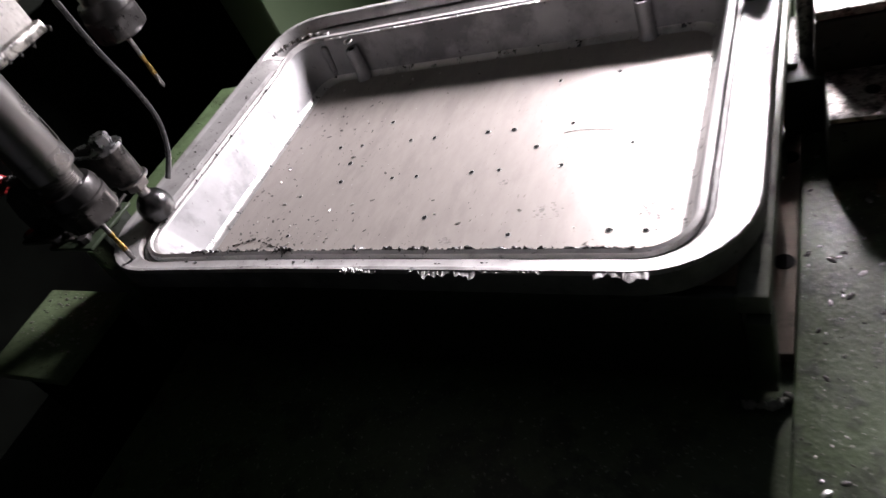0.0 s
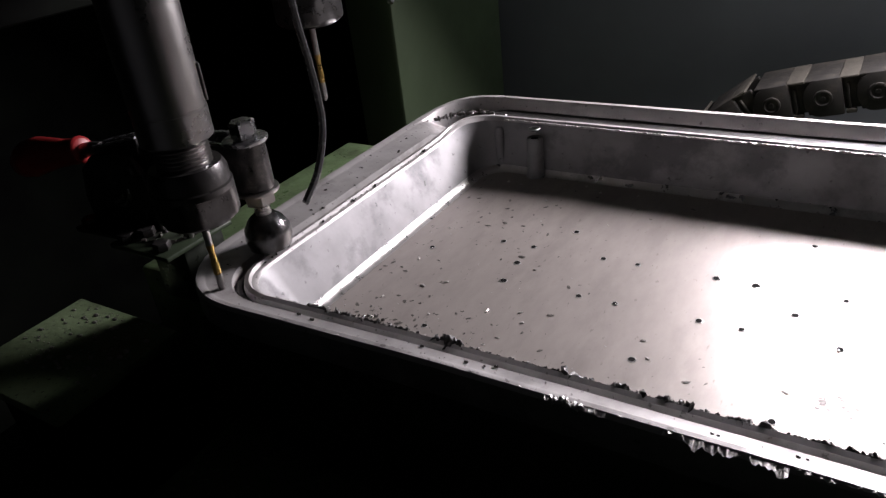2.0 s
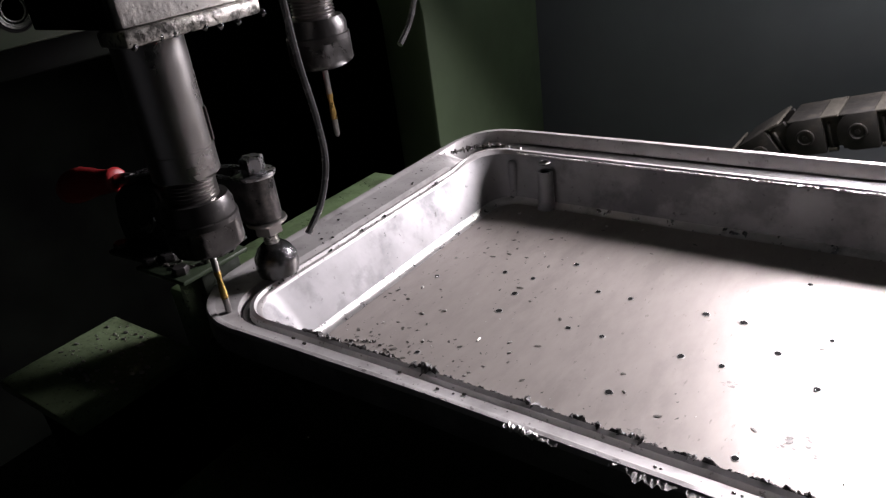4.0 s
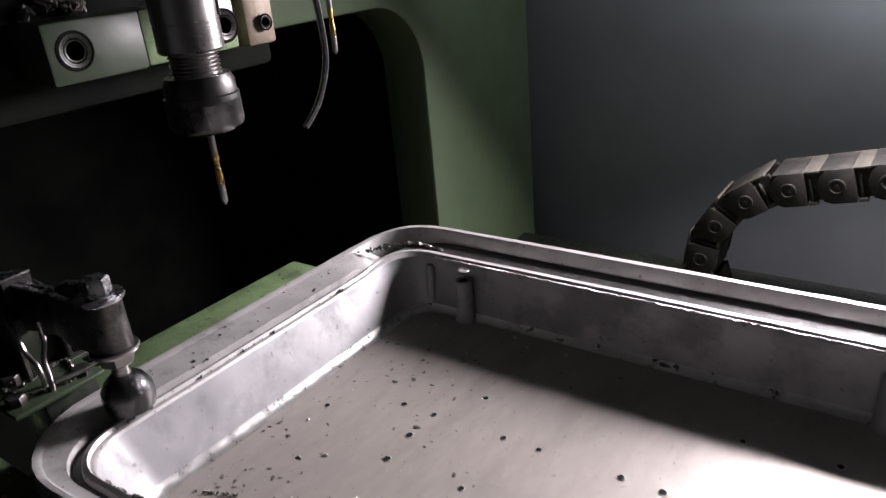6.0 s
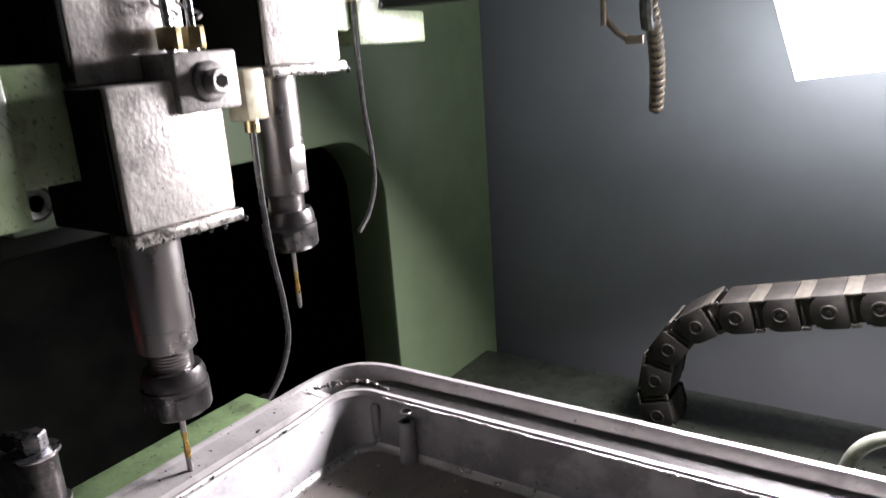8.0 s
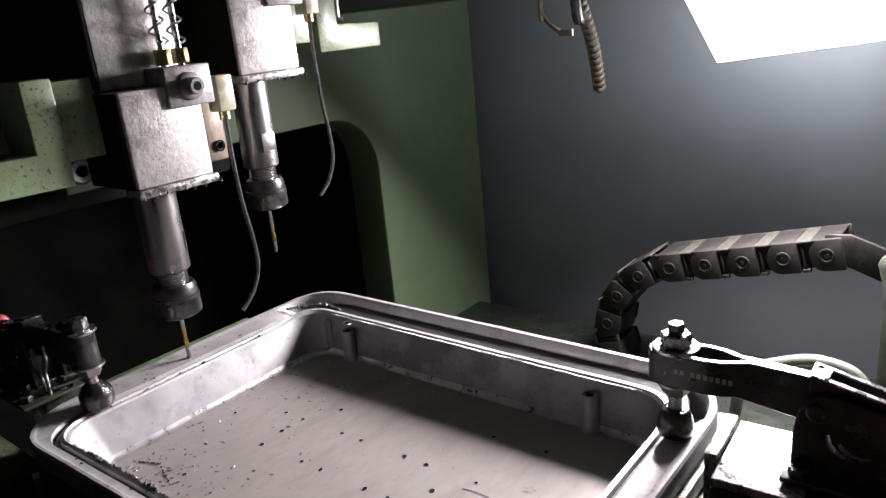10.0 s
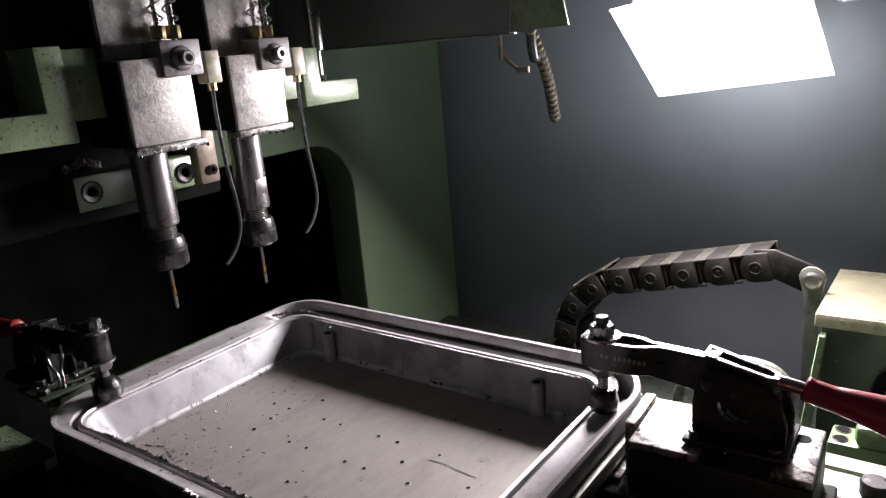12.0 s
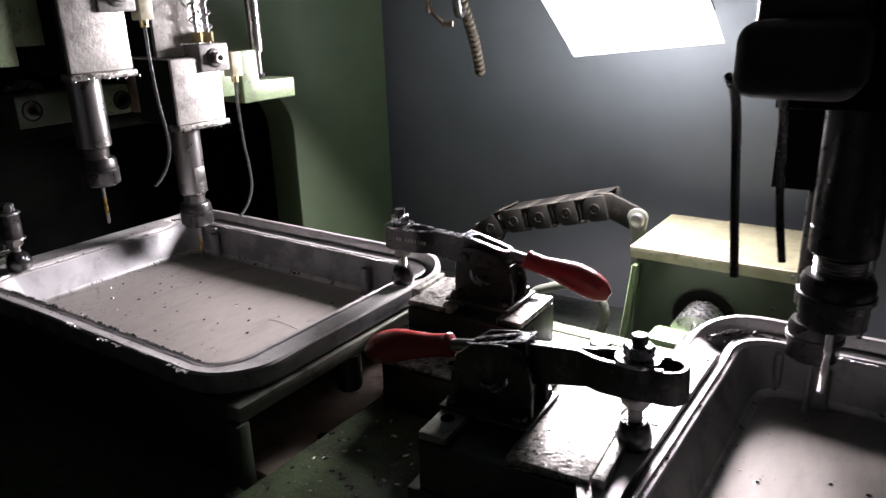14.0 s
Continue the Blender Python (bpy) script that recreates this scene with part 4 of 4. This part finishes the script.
    # clamp block with a socket screw, two spring rods above
    # the block's shade is painted in, by a darker steel than the head's
    cb = part("clamp_block", box(-0.004, 0.0250, 0.0070, 0.0365, bz + 0.0455, bz + 0.0680, bevel=0.001), M_BLOCK_SHADE, t, "rough clamp block with its shade in the dark grey")
    screw = pose(0.0250, 0.0215, bz + 0.0565, 0, 90, 0)
    part("screw_flange", lathe([(0.0078, 0), (0.0078, 0.0012), (0.0066, 0.0022), (0.0048, 0.0024)], 24, screw), M_BLOCK_SHADE, cb)
    part("socket_screw", lathe([(0.0047, 0.0022), (0.0047, 0.0070), (0.0042, 0.0076), (0.0029, 0.0076)], 20, screw), M_STEEL, cb)
    part("screw_socket", lathe([(0.0027, 0.0072), (0.0027, 0.0079)], 6, screw), M_HOLE, cb)
    for y in (0.0150, 0.0260):
        rod = part("spring_rod", lathe([(0.0018, bz + 0.066), (0.0018, bz + 0.26)], 12, pose(0.0140, y, 0)), M_ZINC, t)
        part("rod_nut", hexagon(0.0046, bz + 0.0690, bz + 0.0775, pose(0.0140, y, 0)), M_BRASS, rod)
        pts = []
        for i in range(70):
            a = i * 2 * math.pi / 10
            pts.append((0.0140 + 0.0042 * math.cos(a), y + 0.0042 * math.sin(a), bz + 0.0800 + i * 0.00028 * 4))
        part("spring", tube(pts[::1], 0.0007, 5), M_STEEL, rod)
    # coolant line: cream block, fitting and a bent tube
    brs = part("coolant_block", box(0.0120, 0.0240, 0.0395, 0.0510, bz + 0.0390, bz + 0.0600, bevel=0.001), M_CREAM, t, "cream coolant block")
    part("fitting", lathe([(0.0032, bz + 0.0340), (0.0032, bz + 0.0392)], 12, pose(0.0190, 0.0450, 0)), M_BRASS, brs)
    line = [(0.0190, 0.0450, bz + 0.0350), (0.0190, 0.0448, bz + 0.010), (0.0180, 0.0470, bz - 0.020), (0.0180, 0.0500, bz - 0.043), (0.0180, 0.0500, bz - 0.062), (0.0180, 0.0430, bz - 0.077), (0.0180, 0.0330, bz - 0.086)]
    part("coolant_tube", tube(line, 0.0014, 8), M_HOSE, t, "thin grey coolant tube")
    # green cross arm with its angle piece and piston rod
    s = bracket_side
    if not s:
        return t
    y0, y1 = (0.0325, 0.0655) if s > 0 else (-0.0435, -0.0205)
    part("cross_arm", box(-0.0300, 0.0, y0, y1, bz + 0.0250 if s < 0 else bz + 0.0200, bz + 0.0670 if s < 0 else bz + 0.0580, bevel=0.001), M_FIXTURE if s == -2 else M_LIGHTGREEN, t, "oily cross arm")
    dim = s == -2
    if dim:
        out = [(-0.0440, bz + 0.0140), (-0.0720, bz + 0.0140), (-0.0720, bz + 0.0360), (-0.0440, bz + 0.0360)]
        part("air_tube", tube([(-0.036, -0.046, bz + 0.018), (-0.0365, -0.030, bz + 0.006), (-0.037, -0.016, bz - 0.030), (-0.035, -0.013, bz - 0.062)], 0.0017, 10), M_BLACKHOSE, t, "black rubber tube")
        part("air_tube", tube([(-0.021, -0.046, bz + 0.018), (-0.0215, -0.028, bz + 0.004), (-0.022, -0.012, bz - 0.030), (-0.019, -0.010, bz - 0.054)], 0.0015, 10), M_BLACKHOSE, t, "black rubber tube")
    elif s > 0:
        out = [(0.0660, bz + 0.0120), (0.1300, bz + 0.0120), (0.1300, bz + 0.0300), (0.0860, bz + 0.0310), (0.0850, bz + 0.0590), (0.0660, bz + 0.0590)]
    else:
        out = [(-0.0440, bz + 0.0125), (-0.1240, bz + 0.0140), (-0.1240, bz + 0.0330), (-0.0600, bz + 0.0320), (-0.0600, bz + 0.0690), (-0.0440, bz + 0.0690)]
    bm = bmesh.new()
    a = [bm.verts.new((-0.030, y, z)) for y, z in out]
    b = [bm.verts.new((0.004, y, z)) for y, z in out]
    bm.faces.new(a)
    bm.faces.new(b[::-1])
    for i in range(len(out)):
        j = (i + 1) % len(out)
        bm.faces.new((a[i], b[i], b[j], a[j]))
    if dim:
        part("angle_piece", bevelled(bm, 0.006, 4, 30), M_COVER, t, "black rounded cover")
        return t
    ang = part("angle_piece", bevelled(bm, 0.001, 2, 30), M_LIGHTGREEN, t, "pale green angle bracket")
    yr = 0.0985 * s
    part("rod_nut", hexagon(0.0058, bz + 0.0300, bz + 0.0360, pose(-0.010, yr, 0)), M_ZINC, ang)
    rod = part("piston_rod", lathe([(0.0036, bz + 0.0300), (0.0036, bz + 0.0560), (0.0062, bz + 0.0565), (0.0062, bz + 0.28)], 20, pose(-0.010, yr, 0)), M_STEEL, t, "polished piston rod")
    return t


def build_head_mount(dx):
    """The fixed slide body above the throat, with its end plate and screws."""
    t = thing("slide_mount", "near-black slide mount on the column", "machine head", (dx, 0, 0), "slide mounts")
    # near-black body reaches down so the column's strip below reads as shade
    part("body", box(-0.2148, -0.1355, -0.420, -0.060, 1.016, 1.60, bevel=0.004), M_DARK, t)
    pick = random.Random(5)
    tagged(part("swarf_clump", strip_flakes(pick, [(-0.1330, -0.1950, 1.0600), (-0.1300, -0.1800, 1.0640), (-0.1310, -0.1680, 1.0600)], 110, 0.0022), M_SPOT, t, "clump of grey oily swarf", 0), kind="stuff")
    # left plate's shade is put into its darker green, and its bore's thread
    part("end_plate", box(-0.135, -0.107, -0.2020, -0.1575, 1.0320, 1.0570, bevel=0.0015), M_BOX, t, "oily green end plate with its shade in the dark paint")
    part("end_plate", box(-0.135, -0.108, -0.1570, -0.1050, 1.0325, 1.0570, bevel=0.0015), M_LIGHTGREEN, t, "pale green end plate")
    br = part("cast_lug", box(-0.135, -0.109, -0.0980, -0.0790, 1.0310, 1.0810, bevel=0.002), M_SEAM, t, "rusty cast lug")
    for y, z, p in ((-0.1900, 1.0450, t), (-0.1130, 1.0440, t), (-0.0870, 1.0420, br)):
        r = 0.0082 if y < -0.1 else 0.0042
        s = part("screw_bore", lathe([(r, 0), (r, 0.0005), (r * 0.93, 0.0007), (r * 0.90, 0.0003)], 28, pose(-0.1072, y, z, 0, 90, 0)), M_HOLE, p)
        bm = bmesh.new()
        for k in range(3):
            add_lathe(bm, [(r * (0.80 - 0.14 * k), 0.0003), (r * (0.83 - 0.14 * k), 0.0006), (r * (0.77 - 0.14 * k), 0.0004)], 26, pose(-0.1072, y, z, 0, 90, 0))
        part("bore_thread", bm, M_FIXTURE if y < -0.15 else M_DARKSTEEL, s)
    return t


# ---- cable chain ----
CHAIN_Y, LINK = 0.300, 0.0365
CHAIN_N = 18


def chain_place(s, d):
    """A point of the chain s metres from its first pin, with the cross slide moved by d along x: x, z and the angle."""
    x_end, z_end, slope, r = 0.2200, 0.8862, 0.232 - 0.7 * d, 0.088
    run = 0.1434 + d / 2
    ca, sa = math.cos(slope), math.sin(slope)
    if s <= run:
        return x_end + d - s * ca, z_end - s * sa, slope
    cx, cz = x_end + d - run * ca + r * sa, z_end - run * sa - r * ca
    a = (s - run) / r
    if a < math.pi - slope:
        ang = math.pi / 2 + slope + a
        return cx + r * math.cos(ang), cz + r * math.sin(ang), slope + a
    return cx + s - run - r * (math.pi - slope), cz - r, math.pi


def link_plate(y0, y1):
    """A side plate with one round and one square end."""
    h = 0.0146
    out = [(0.0118, -h), (0.0128, -h + 0.001), (0.0128, h - 0.001), (0.0118, h), (-0.0040, h)]
    out += [(-0.0040 + 0.0112 * math.cos(radians(k)), h * math.sin(radians(k))) for k in range(110, 251, 20)]
    out.append((-0.0040, -h))
    return bevelled(add_prism(bmesh.new(), out, y0, y1), 0.0008, 2, 40)


def link_tongue(y0, y1):
    h = 0.0120
    return bevelled(add_prism(bmesh.new(), [(0.008, -h), (0.0270, -h), (0.0270, h), (0.008, h)], y0, y1), 0.0008, 1, 40)


def build_chain():
    w = 0.0250
    meshes = [("side_plate", mesh_of("side_plate", link_plate(-w, -w + 0.005), M_CHAIN)), ("side_plate", mesh_of("side_plate", link_plate(w - 0.005, w), M_CHAIN)),
              ("tongue", mesh_of("tongue", link_tongue(-w + 0.0055, -w + 0.009), M_CHAIN)), ("tongue", mesh_of("tongue", link_tongue(w - 0.009, w - 0.0055), M_CHAIN)),
              ("rib", mesh_of("rib", box(0.0150, 0.0172, -w + 0.0015, -w + 0.0054, -0.0110, 0.0090, bevel=0.0006), M_CHAIN)),
              ("rib_foot", mesh_of("rib_foot", box(0.0136, 0.0206, -w + 0.0008, -w + 0.0054, -0.0146, -0.0112, bevel=0.0006), M_DUST)),
              ("cross_lid", mesh_of("cross_lid", box(0.0112, 0.0242, -w + 0.0004, w - 0.0004, 0.0124, 0.0148, bevel=0.0009), M_DUST)),
              ("cross_bar", mesh_of("cross_bar", box(-0.0124, 0.0110, -w + 0.0003, w - 0.0003, 0.0128, 0.0148, bevel=0.0008), M_CHAIN)),
              ("cross_bar", mesh_of("cross_bar", box(-0.0130, 0.0116, -w + 0.0055, w - 0.0055, -0.0142, -0.0118, bevel=0.001), M_CHAIN)),
              ("pivot_pin", mesh_of("pivot_pin", lathe([(0.0068, 0), (0.0064, 0.0010), (0.0054, 0.0012), (0.0044, 0.0003), (0.0022, 0.0004), (0.0016, 0.0009)], 22, pose(-0.001, -w, 0, 90)), M_CHAIN))]
    links = []
    for i in range(CHAIN_N):
        t = thing("chain_link", "dusty black plastic cable chain link", "cable chain", (0, 0, 0), "cable chain links")
        for n, me in meshes:
            if not i and n in ("cross_lid", "tongue", "rib", "rib_foot"):
                continue
            o = new(n, me)
            o.parent = t
        links.append(t)
    t = thing("chain_end", "steel end bracket of the cable chain", "bracket")
    part("end_link", bevelled(add_prism(bmesh.new(), [(0.212, 0.871), (0.216, 0.904), (0.236, 0.9055), (0.270, 0.8935), (0.2760, 0.876), (0.262, 0.866), (0.236, 0.876)], 0.2790, 0.2840), 0.0010, 2, 30), M_CHAIN, t, "dusty black end link")
    lug = [(0.2590, 0.884), (0.2615, 0.8905), (0.2670, 0.8940), (0.2740, 0.8940), (0.2800, 0.8905), (0.2825, 0.884), (0.2790, 0.862), (0.2760, 0.735), (0.2660, 0.735), (0.2650, 0.862)]
    part("lug", bevelled(add_prism(bmesh.new(), lug, 0.2720, 0.2765), 0.0008, 2, 30), M_RAIL, t, "dull grey-green steel strap")
    part("lug_pin", lathe([(0.0085, 0), (0.0085, 0.002), (0.0065, 0.0035), (0.003, 0.0028)], 20, pose(0.2708, 0.272, 0.881, 90)), M_STEEL, t)
    ON_SADDLE.append(t)
    return links


# ---- drive box with its screw bearing ----
def build_drive_box():
    t = thing("drive_box", "green sheet metal drive box with a yellowed lid", "machine box")
    part("lid", box(0.2830, 0.4530, 0.2250, 0.3560, 0.8620, 0.8690, bevel=0.001), M_LID, t, "olive-tan lid")
    part("lid_flange", box(0.2830, 0.4530, 0.2215, 0.2248, 0.8560, 0.8685, bevel=0.0008), M_CREAM, t, "worn cream lid flange")
    part("body", box(0.2875, 0.4490, 0.2285, 0.3530, 0.7350, 0.8616, bevel=0.002), M_BOX, t)
    part("port_ring", lathe([(0.0345, 0), (0.0345, 0.0012), (0.0325, 0.0014), (0.0315, 0.0004)], 36, pose(0.3625, 0.2284, 0.800, 90)), M_DARKSTEEL, t)
    part("port_hole", lathe([(0.0315, 0), (0.0315, 0.0010)], 36, pose(0.3625, 0.2283, 0.800, 90)), M_HOLE, t)
    prof = [(0.0150, 0.0)]
    for i in range(9):
        z = 0.002 + i * 0.005
        prof += [(0.0215, z), (0.0215, z + 0.0032), (0.0200, z + 0.0038), (0.0200, z + 0.0046)]
    prof += [(0.0150, 0.048), (0.0110, 0.050)]
    part("ribbed_coupling", lathe(prof, 36, pose(0.3625, 0.2275, 0.800, 90)), M_ZINC, t, "ribbed bright steel coupling")
    for x, z in ((0.305, 0.852), (0.365, 0.8545), (0.440, 0.852)):
        part("lid_screw", lathe([(0.0022, 0), (0.0022, 0.0008), (0.0015, 0.0012)], 12, pose(x, 0.2214, 0.8635, 90)), M_STEEL, t)
    for x in (0.300, 0.425, 0.445):
        part("rivet", lathe([(0.0020, 0), (0.0020, 0.0008), (0.0012, 0.0012)], 12, pose(x, 0.2284, 0.825, 90)), M_DARKSTEEL, t)
    bm = bmesh.new()
    add_prism(bm, [(0.274, 0.735), (0.283, 0.735), (0.2935, 0.850), (0.2875, 0.850)], 0.216, 0.226)
    part("leg", bevelled(bm, 0.001, 1), M_LIGHTGREEN, t, "pale green flat leg")
    ON_SADDLE.append(t)
    t = thing("screw_bearing", "pale green pillow block bearing on the cross slide", "bearing block")
    part("foot", box(0.3090, 0.4140, 0.1460, 0.1780, 0.7655, 0.7880, bevel=0.002), M_GREEN, t)
    part("cap", box(0.3280, 0.3960, 0.1440, 0.1800, 0.7882, 0.8080, bevel=0.006, seg=2), M_GREEN, t)
    for x in (0.3175, 0.4055):
        for y in (0.154, 0.170):
            s = part("socket_screw", lathe([(0.0062, 0.7880), (0.0062, 0.7886), (0.0054, 0.7888)], 20, pose(x, y, 0)), M_DARKSTEEL, t)
            part("screw_socket", lathe([(0.0048, 0.7886), (0.0048, 0.7892)], 18, pose(x, y, 0)), M_HOLE, s)
    ON_SADDLE.append(t)


# ---- loose hose behind the clamp ----
def build_drain_hose():
    t = thing("drain_hose", "grey plastic hose looped behind the clamp", "hose")
    line = [(0.168, 0.19, 0.737), (0.174, 0.19, 0.782), (0.1858, 0.19, 0.8055), (0.2064, 0.19, 0.8171), (0.233, 0.19, 0.825), (0.2589, 0.19, 0.8205), (0.2703, 0.19, 0.8037), (0.2668, 0.19, 0.7813), (0.2609, 0.19, 0.7686), (0.256, 0.19, 0.737)]
    part("hose", tube(line, 0.0052, 12), M_RAIL, t)
    ON_SADDLE.append(t)


# ---- clamping bar on the table ----
def build_bar():
    t = thing("clamp_bar", "bright oily steel bar bolted to the table", "steel bar")
    part("bar", box(0.300, 0.425, 0.026, 0.052, TABLE_Z, 0.8790, bevel=0.001), M_OILPLATE, t)
    part("bolt", lathe([(0.0075, 0.879), (0.0078, 0.8795), (0.0078, 0.886), (0.0068, 0.8872)], 24, pose(0.3595, 0.0380, 0)), M_DARKSTEEL, t, "round headed bolt")
    heap = [(0.395, 0.036, 0.8792), (0.410, 0.040, 0.8794), (0.424, 0.036, 0.8792)]
    tagged(part("bar_swarf", strip_flakes(random.Random(3), heap, 120, 0.0011), M_SEAM, t, "brown oily chips", 0), kind="stuff")
    ON_TABLE.append(t)


# ---- ducts and covers near the lamp ----
def build_upper_fittings():
    t = thing("cover_sheet", "dark folded sheet metal cover with an end painted as lit", "cover")
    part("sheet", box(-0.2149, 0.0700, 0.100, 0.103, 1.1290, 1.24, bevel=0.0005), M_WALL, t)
    # light on the sheet's end is put into a paler green
    part("lit_end", bevelled(add_prism(bmesh.new(), [(0.0705, 1.1290), (0.1240, 1.1310), (0.1010, 1.24), (0.0705, 1.24)], 0.100, 0.103), 0.0005, 1), M_LIGHTGREEN, t, "end face with its light painted pale green")
    part("lower_edge", tube([(-0.20, 0.0995, 1.1285), (0.0, 0.0995, 1.1285), (0.0755, 0.0995, 1.1285)], 0.0008, 6), M_STEEL, t)
    t = thing("flexible_conduit", "ribbed pale flexible conduit hanging down", "conduit")
    a, b = Vector((0.031, 0.204, 1.130)), Vector((0.0187, 0.2728, 1.034))
    pts = [a.lerp(b, k / 4) + Vector((0.004 * math.sin(k * 0.8), 0, 0)) for k in range(5)]
    part("core", tube([(0.031, 0.204, 1.749), (0.031, 0.204, 1.40)] + pts, 0.0050, 10), M_HOSE, t)
    bm = bmesh.new()
    d = (b - a).normalized().to_track_quat("Z", "Y").to_matrix().to_4x4()
    for i in range(17):
        p = a.lerp(b, i / 16.5) + Vector((0.004 * math.sin(i * 0.2), 0, 0))
        m = d.copy()
        m.translation = p
        add_lathe(bm, [(0.0050, -0.0024), (0.0064, -0.0012), (0.0064, 0.0012), (0.0050, 0.0024)], 14, m)
    part("ribs", bm, M_SEAM, t, "dull wound ribs")
    t = thing("hanging_cable", "short pale cable end with a tag", "cable")
    part("cable", tube([(0.004, 0.19, 1.749), (0.004, 0.19, 1.40), (0.004, 0.19, 1.130), (0.004, 0.192, 1.115), (0.010, 0.194, 1.103), (0.020, 0.194, 1.095)], 0.0024, 8), M_SEAM, t)
    part("tag", box(0.0195, 0.0330, 0.1930, 0.1960, 1.0905, 1.0965, bevel=0.0005), M_SEAM, t)
    t = thing("lamp_bracket", "thin steel hanger beside the lamp", "bracket")
    part("hanger", box(0.3135, 0.3150, 0.1095, 0.1110, 1.1335, 1.749, bevel=0.0003), M_RAIL, t)
    part("tray_edge", box(0.3135, 0.4700, 0.1090, 0.1600, 1.1310, 1.1334, bevel=0.0003), M_ZINC, t, "thin bright sheet edge")


rng = random.Random(7)
build_shell()
build_lamp()
build_table(rng)
build_fixture(0)
build_fixture(PITCH_X)
build_left_plates(rng)
tray = build_tray((0, 0, FLOOR_Z), rng)
tray_b = build_tray((PITCH_X, 0, FLOOR_Z), rng, False)
clamp_a = build_clamp((-0.0481, -0.1488, 0.9795), 183, "steel toggle clamp with a red grip, closed on the tray", 0.0, 0.0070, 0.0, True)
clamp_b = build_clamp((0.2340, -0.0216, 0.9815), 1, "steel toggle clamp with a red grip, closed on the tray", -0.0040)
clamp_c = build_clamp((0.4425, -0.1263, 0.9800), 183, "steel toggle clamp with a red grip, closed on the second tray", -0.0085, tilt=3.5, shift=-0.0052)
riser_b = build_riser((0.2570, -0.0245, 0), 3, "black steel riser block with oily bright plates on top", 0.084, 0.034, 0.018, ledge=True)
riser_c = build_riser((0.4360, -0.1370, 0), 185, "black steel riser block with oily bright plates on top", 0.082, 0.038, 0.015, 0.0280, M_RAIL)
build_clamp_post()
head_a = build_head((AX, AY, 0.9245), False, "drill head with a steel quill and a thread tap", -1)
head_b = build_head((BX, BY, 0.9670), True, "drill head with a steel quill and a longer reach", 1)
head_c = build_head((AX + PITCH_X, AY, 0.9245), False, "drill head in painted shade, with a steel quill and a thread tap", -2)
head_d = build_head((BX + PITCH_X, BY, 0.9670), True, "drill head in painted shade, with a steel quill and a longer reach", 0)
HEADS_NEAR += [head_a, head_c]
HEADS_FAR += [head_b, head_d]
build_head_mount(0)
links = build_chain()
build_drive_box()
build_bar()
build_drain_hose()
build_upper_fittings()

# ---- motion ----
TABLE_MOVES = [(0.0, 0, 0), (4.85, 0, 0), (5.0, 0.0045, -0.0015), (5.2, -0.024, -0.004), (5.4, -0.0510, -0.016), (5.5, -0.0540, -0.0276), (5.6, -0.049, -0.043),
               (5.8, -0.015, -0.078), (6.0, 0.0090, -0.0938), (6.15, 0.0119, -0.0951), (12.05, 0.0119, -0.0951), (12.2, -0.024, -0.086),
               (12.38, -0.0523, -0.0786), (14.0, -0.0523, -0.0786)]
NEAR_TIP = [(0.0, 0.9245), (4.55, 0.9245), (4.8, 0.9580), (5.0, 0.9848), (6.15, 0.9835), (6.5, 0.9466), (6.8, 0.9285), (7.5, 0.9275), (8.0, 0.9250),
            (9.3, 0.9255), (10.6, 0.9255), (11.2, 0.9630), (12.0, 0.9635), (12.25, 0.9930), (12.5, 1.0178), (13.0, 0.9677), (13.3, 0.9625), (14.0, 0.9600)]
FAR_TIP = [(0.0, 0.9670), (4.55, 0.9670), (4.8, 1.0000), (5.0, 1.0280), (6.15, 1.0270), (6.5, 0.9950), (6.8, 0.9760), (7.5, 0.9747), (8.0, 0.9694),
           (9.3, 0.9669), (10.6, 0.9669), (11.2, 1.0085), (11.5, 1.0075), (11.6, 0.9867), (11.7, 0.9684), (11.85, 0.9525), (12.0, 0.9510), (12.5, 0.9519), (13.0, 0.9019), (13.3, 0.9005), (14.0, 0.8997)]


def motions():
    for ob in ON_TABLE:
        m = ob.matrix_basis.copy()
        walk(ob, [(t, Matrix.Translation((x, y, 0)) @ m) for t, x, y in TABLE_MOVES])
    for ob in ON_SADDLE:
        m = ob.matrix_basis.copy()
        walk(ob, [(t, Matrix.Translation((x, 0, 0)) @ m) for t, x, y in TABLE_MOVES])
    for obs, tips in ((HEADS_NEAR, NEAR_TIP), (HEADS_FAR, FAR_TIP)):
        for ob in obs:
            p = ob.matrix_basis.translation.copy()
            walk(ob, [(t, pose(p.x, p.y, z)) for t, z in tips])
    for i, ob in enumerate(links):
        rows = []
        for t, d, _ in TABLE_MOVES:
            x, z, a = chain_place(LINK * i, d)
            rows.append((t, Matrix.Translation((x, CHAIN_Y, z)) @ Matrix.Rotation(-a, 4, "Y")))
        walk(ob, rows)


motions()
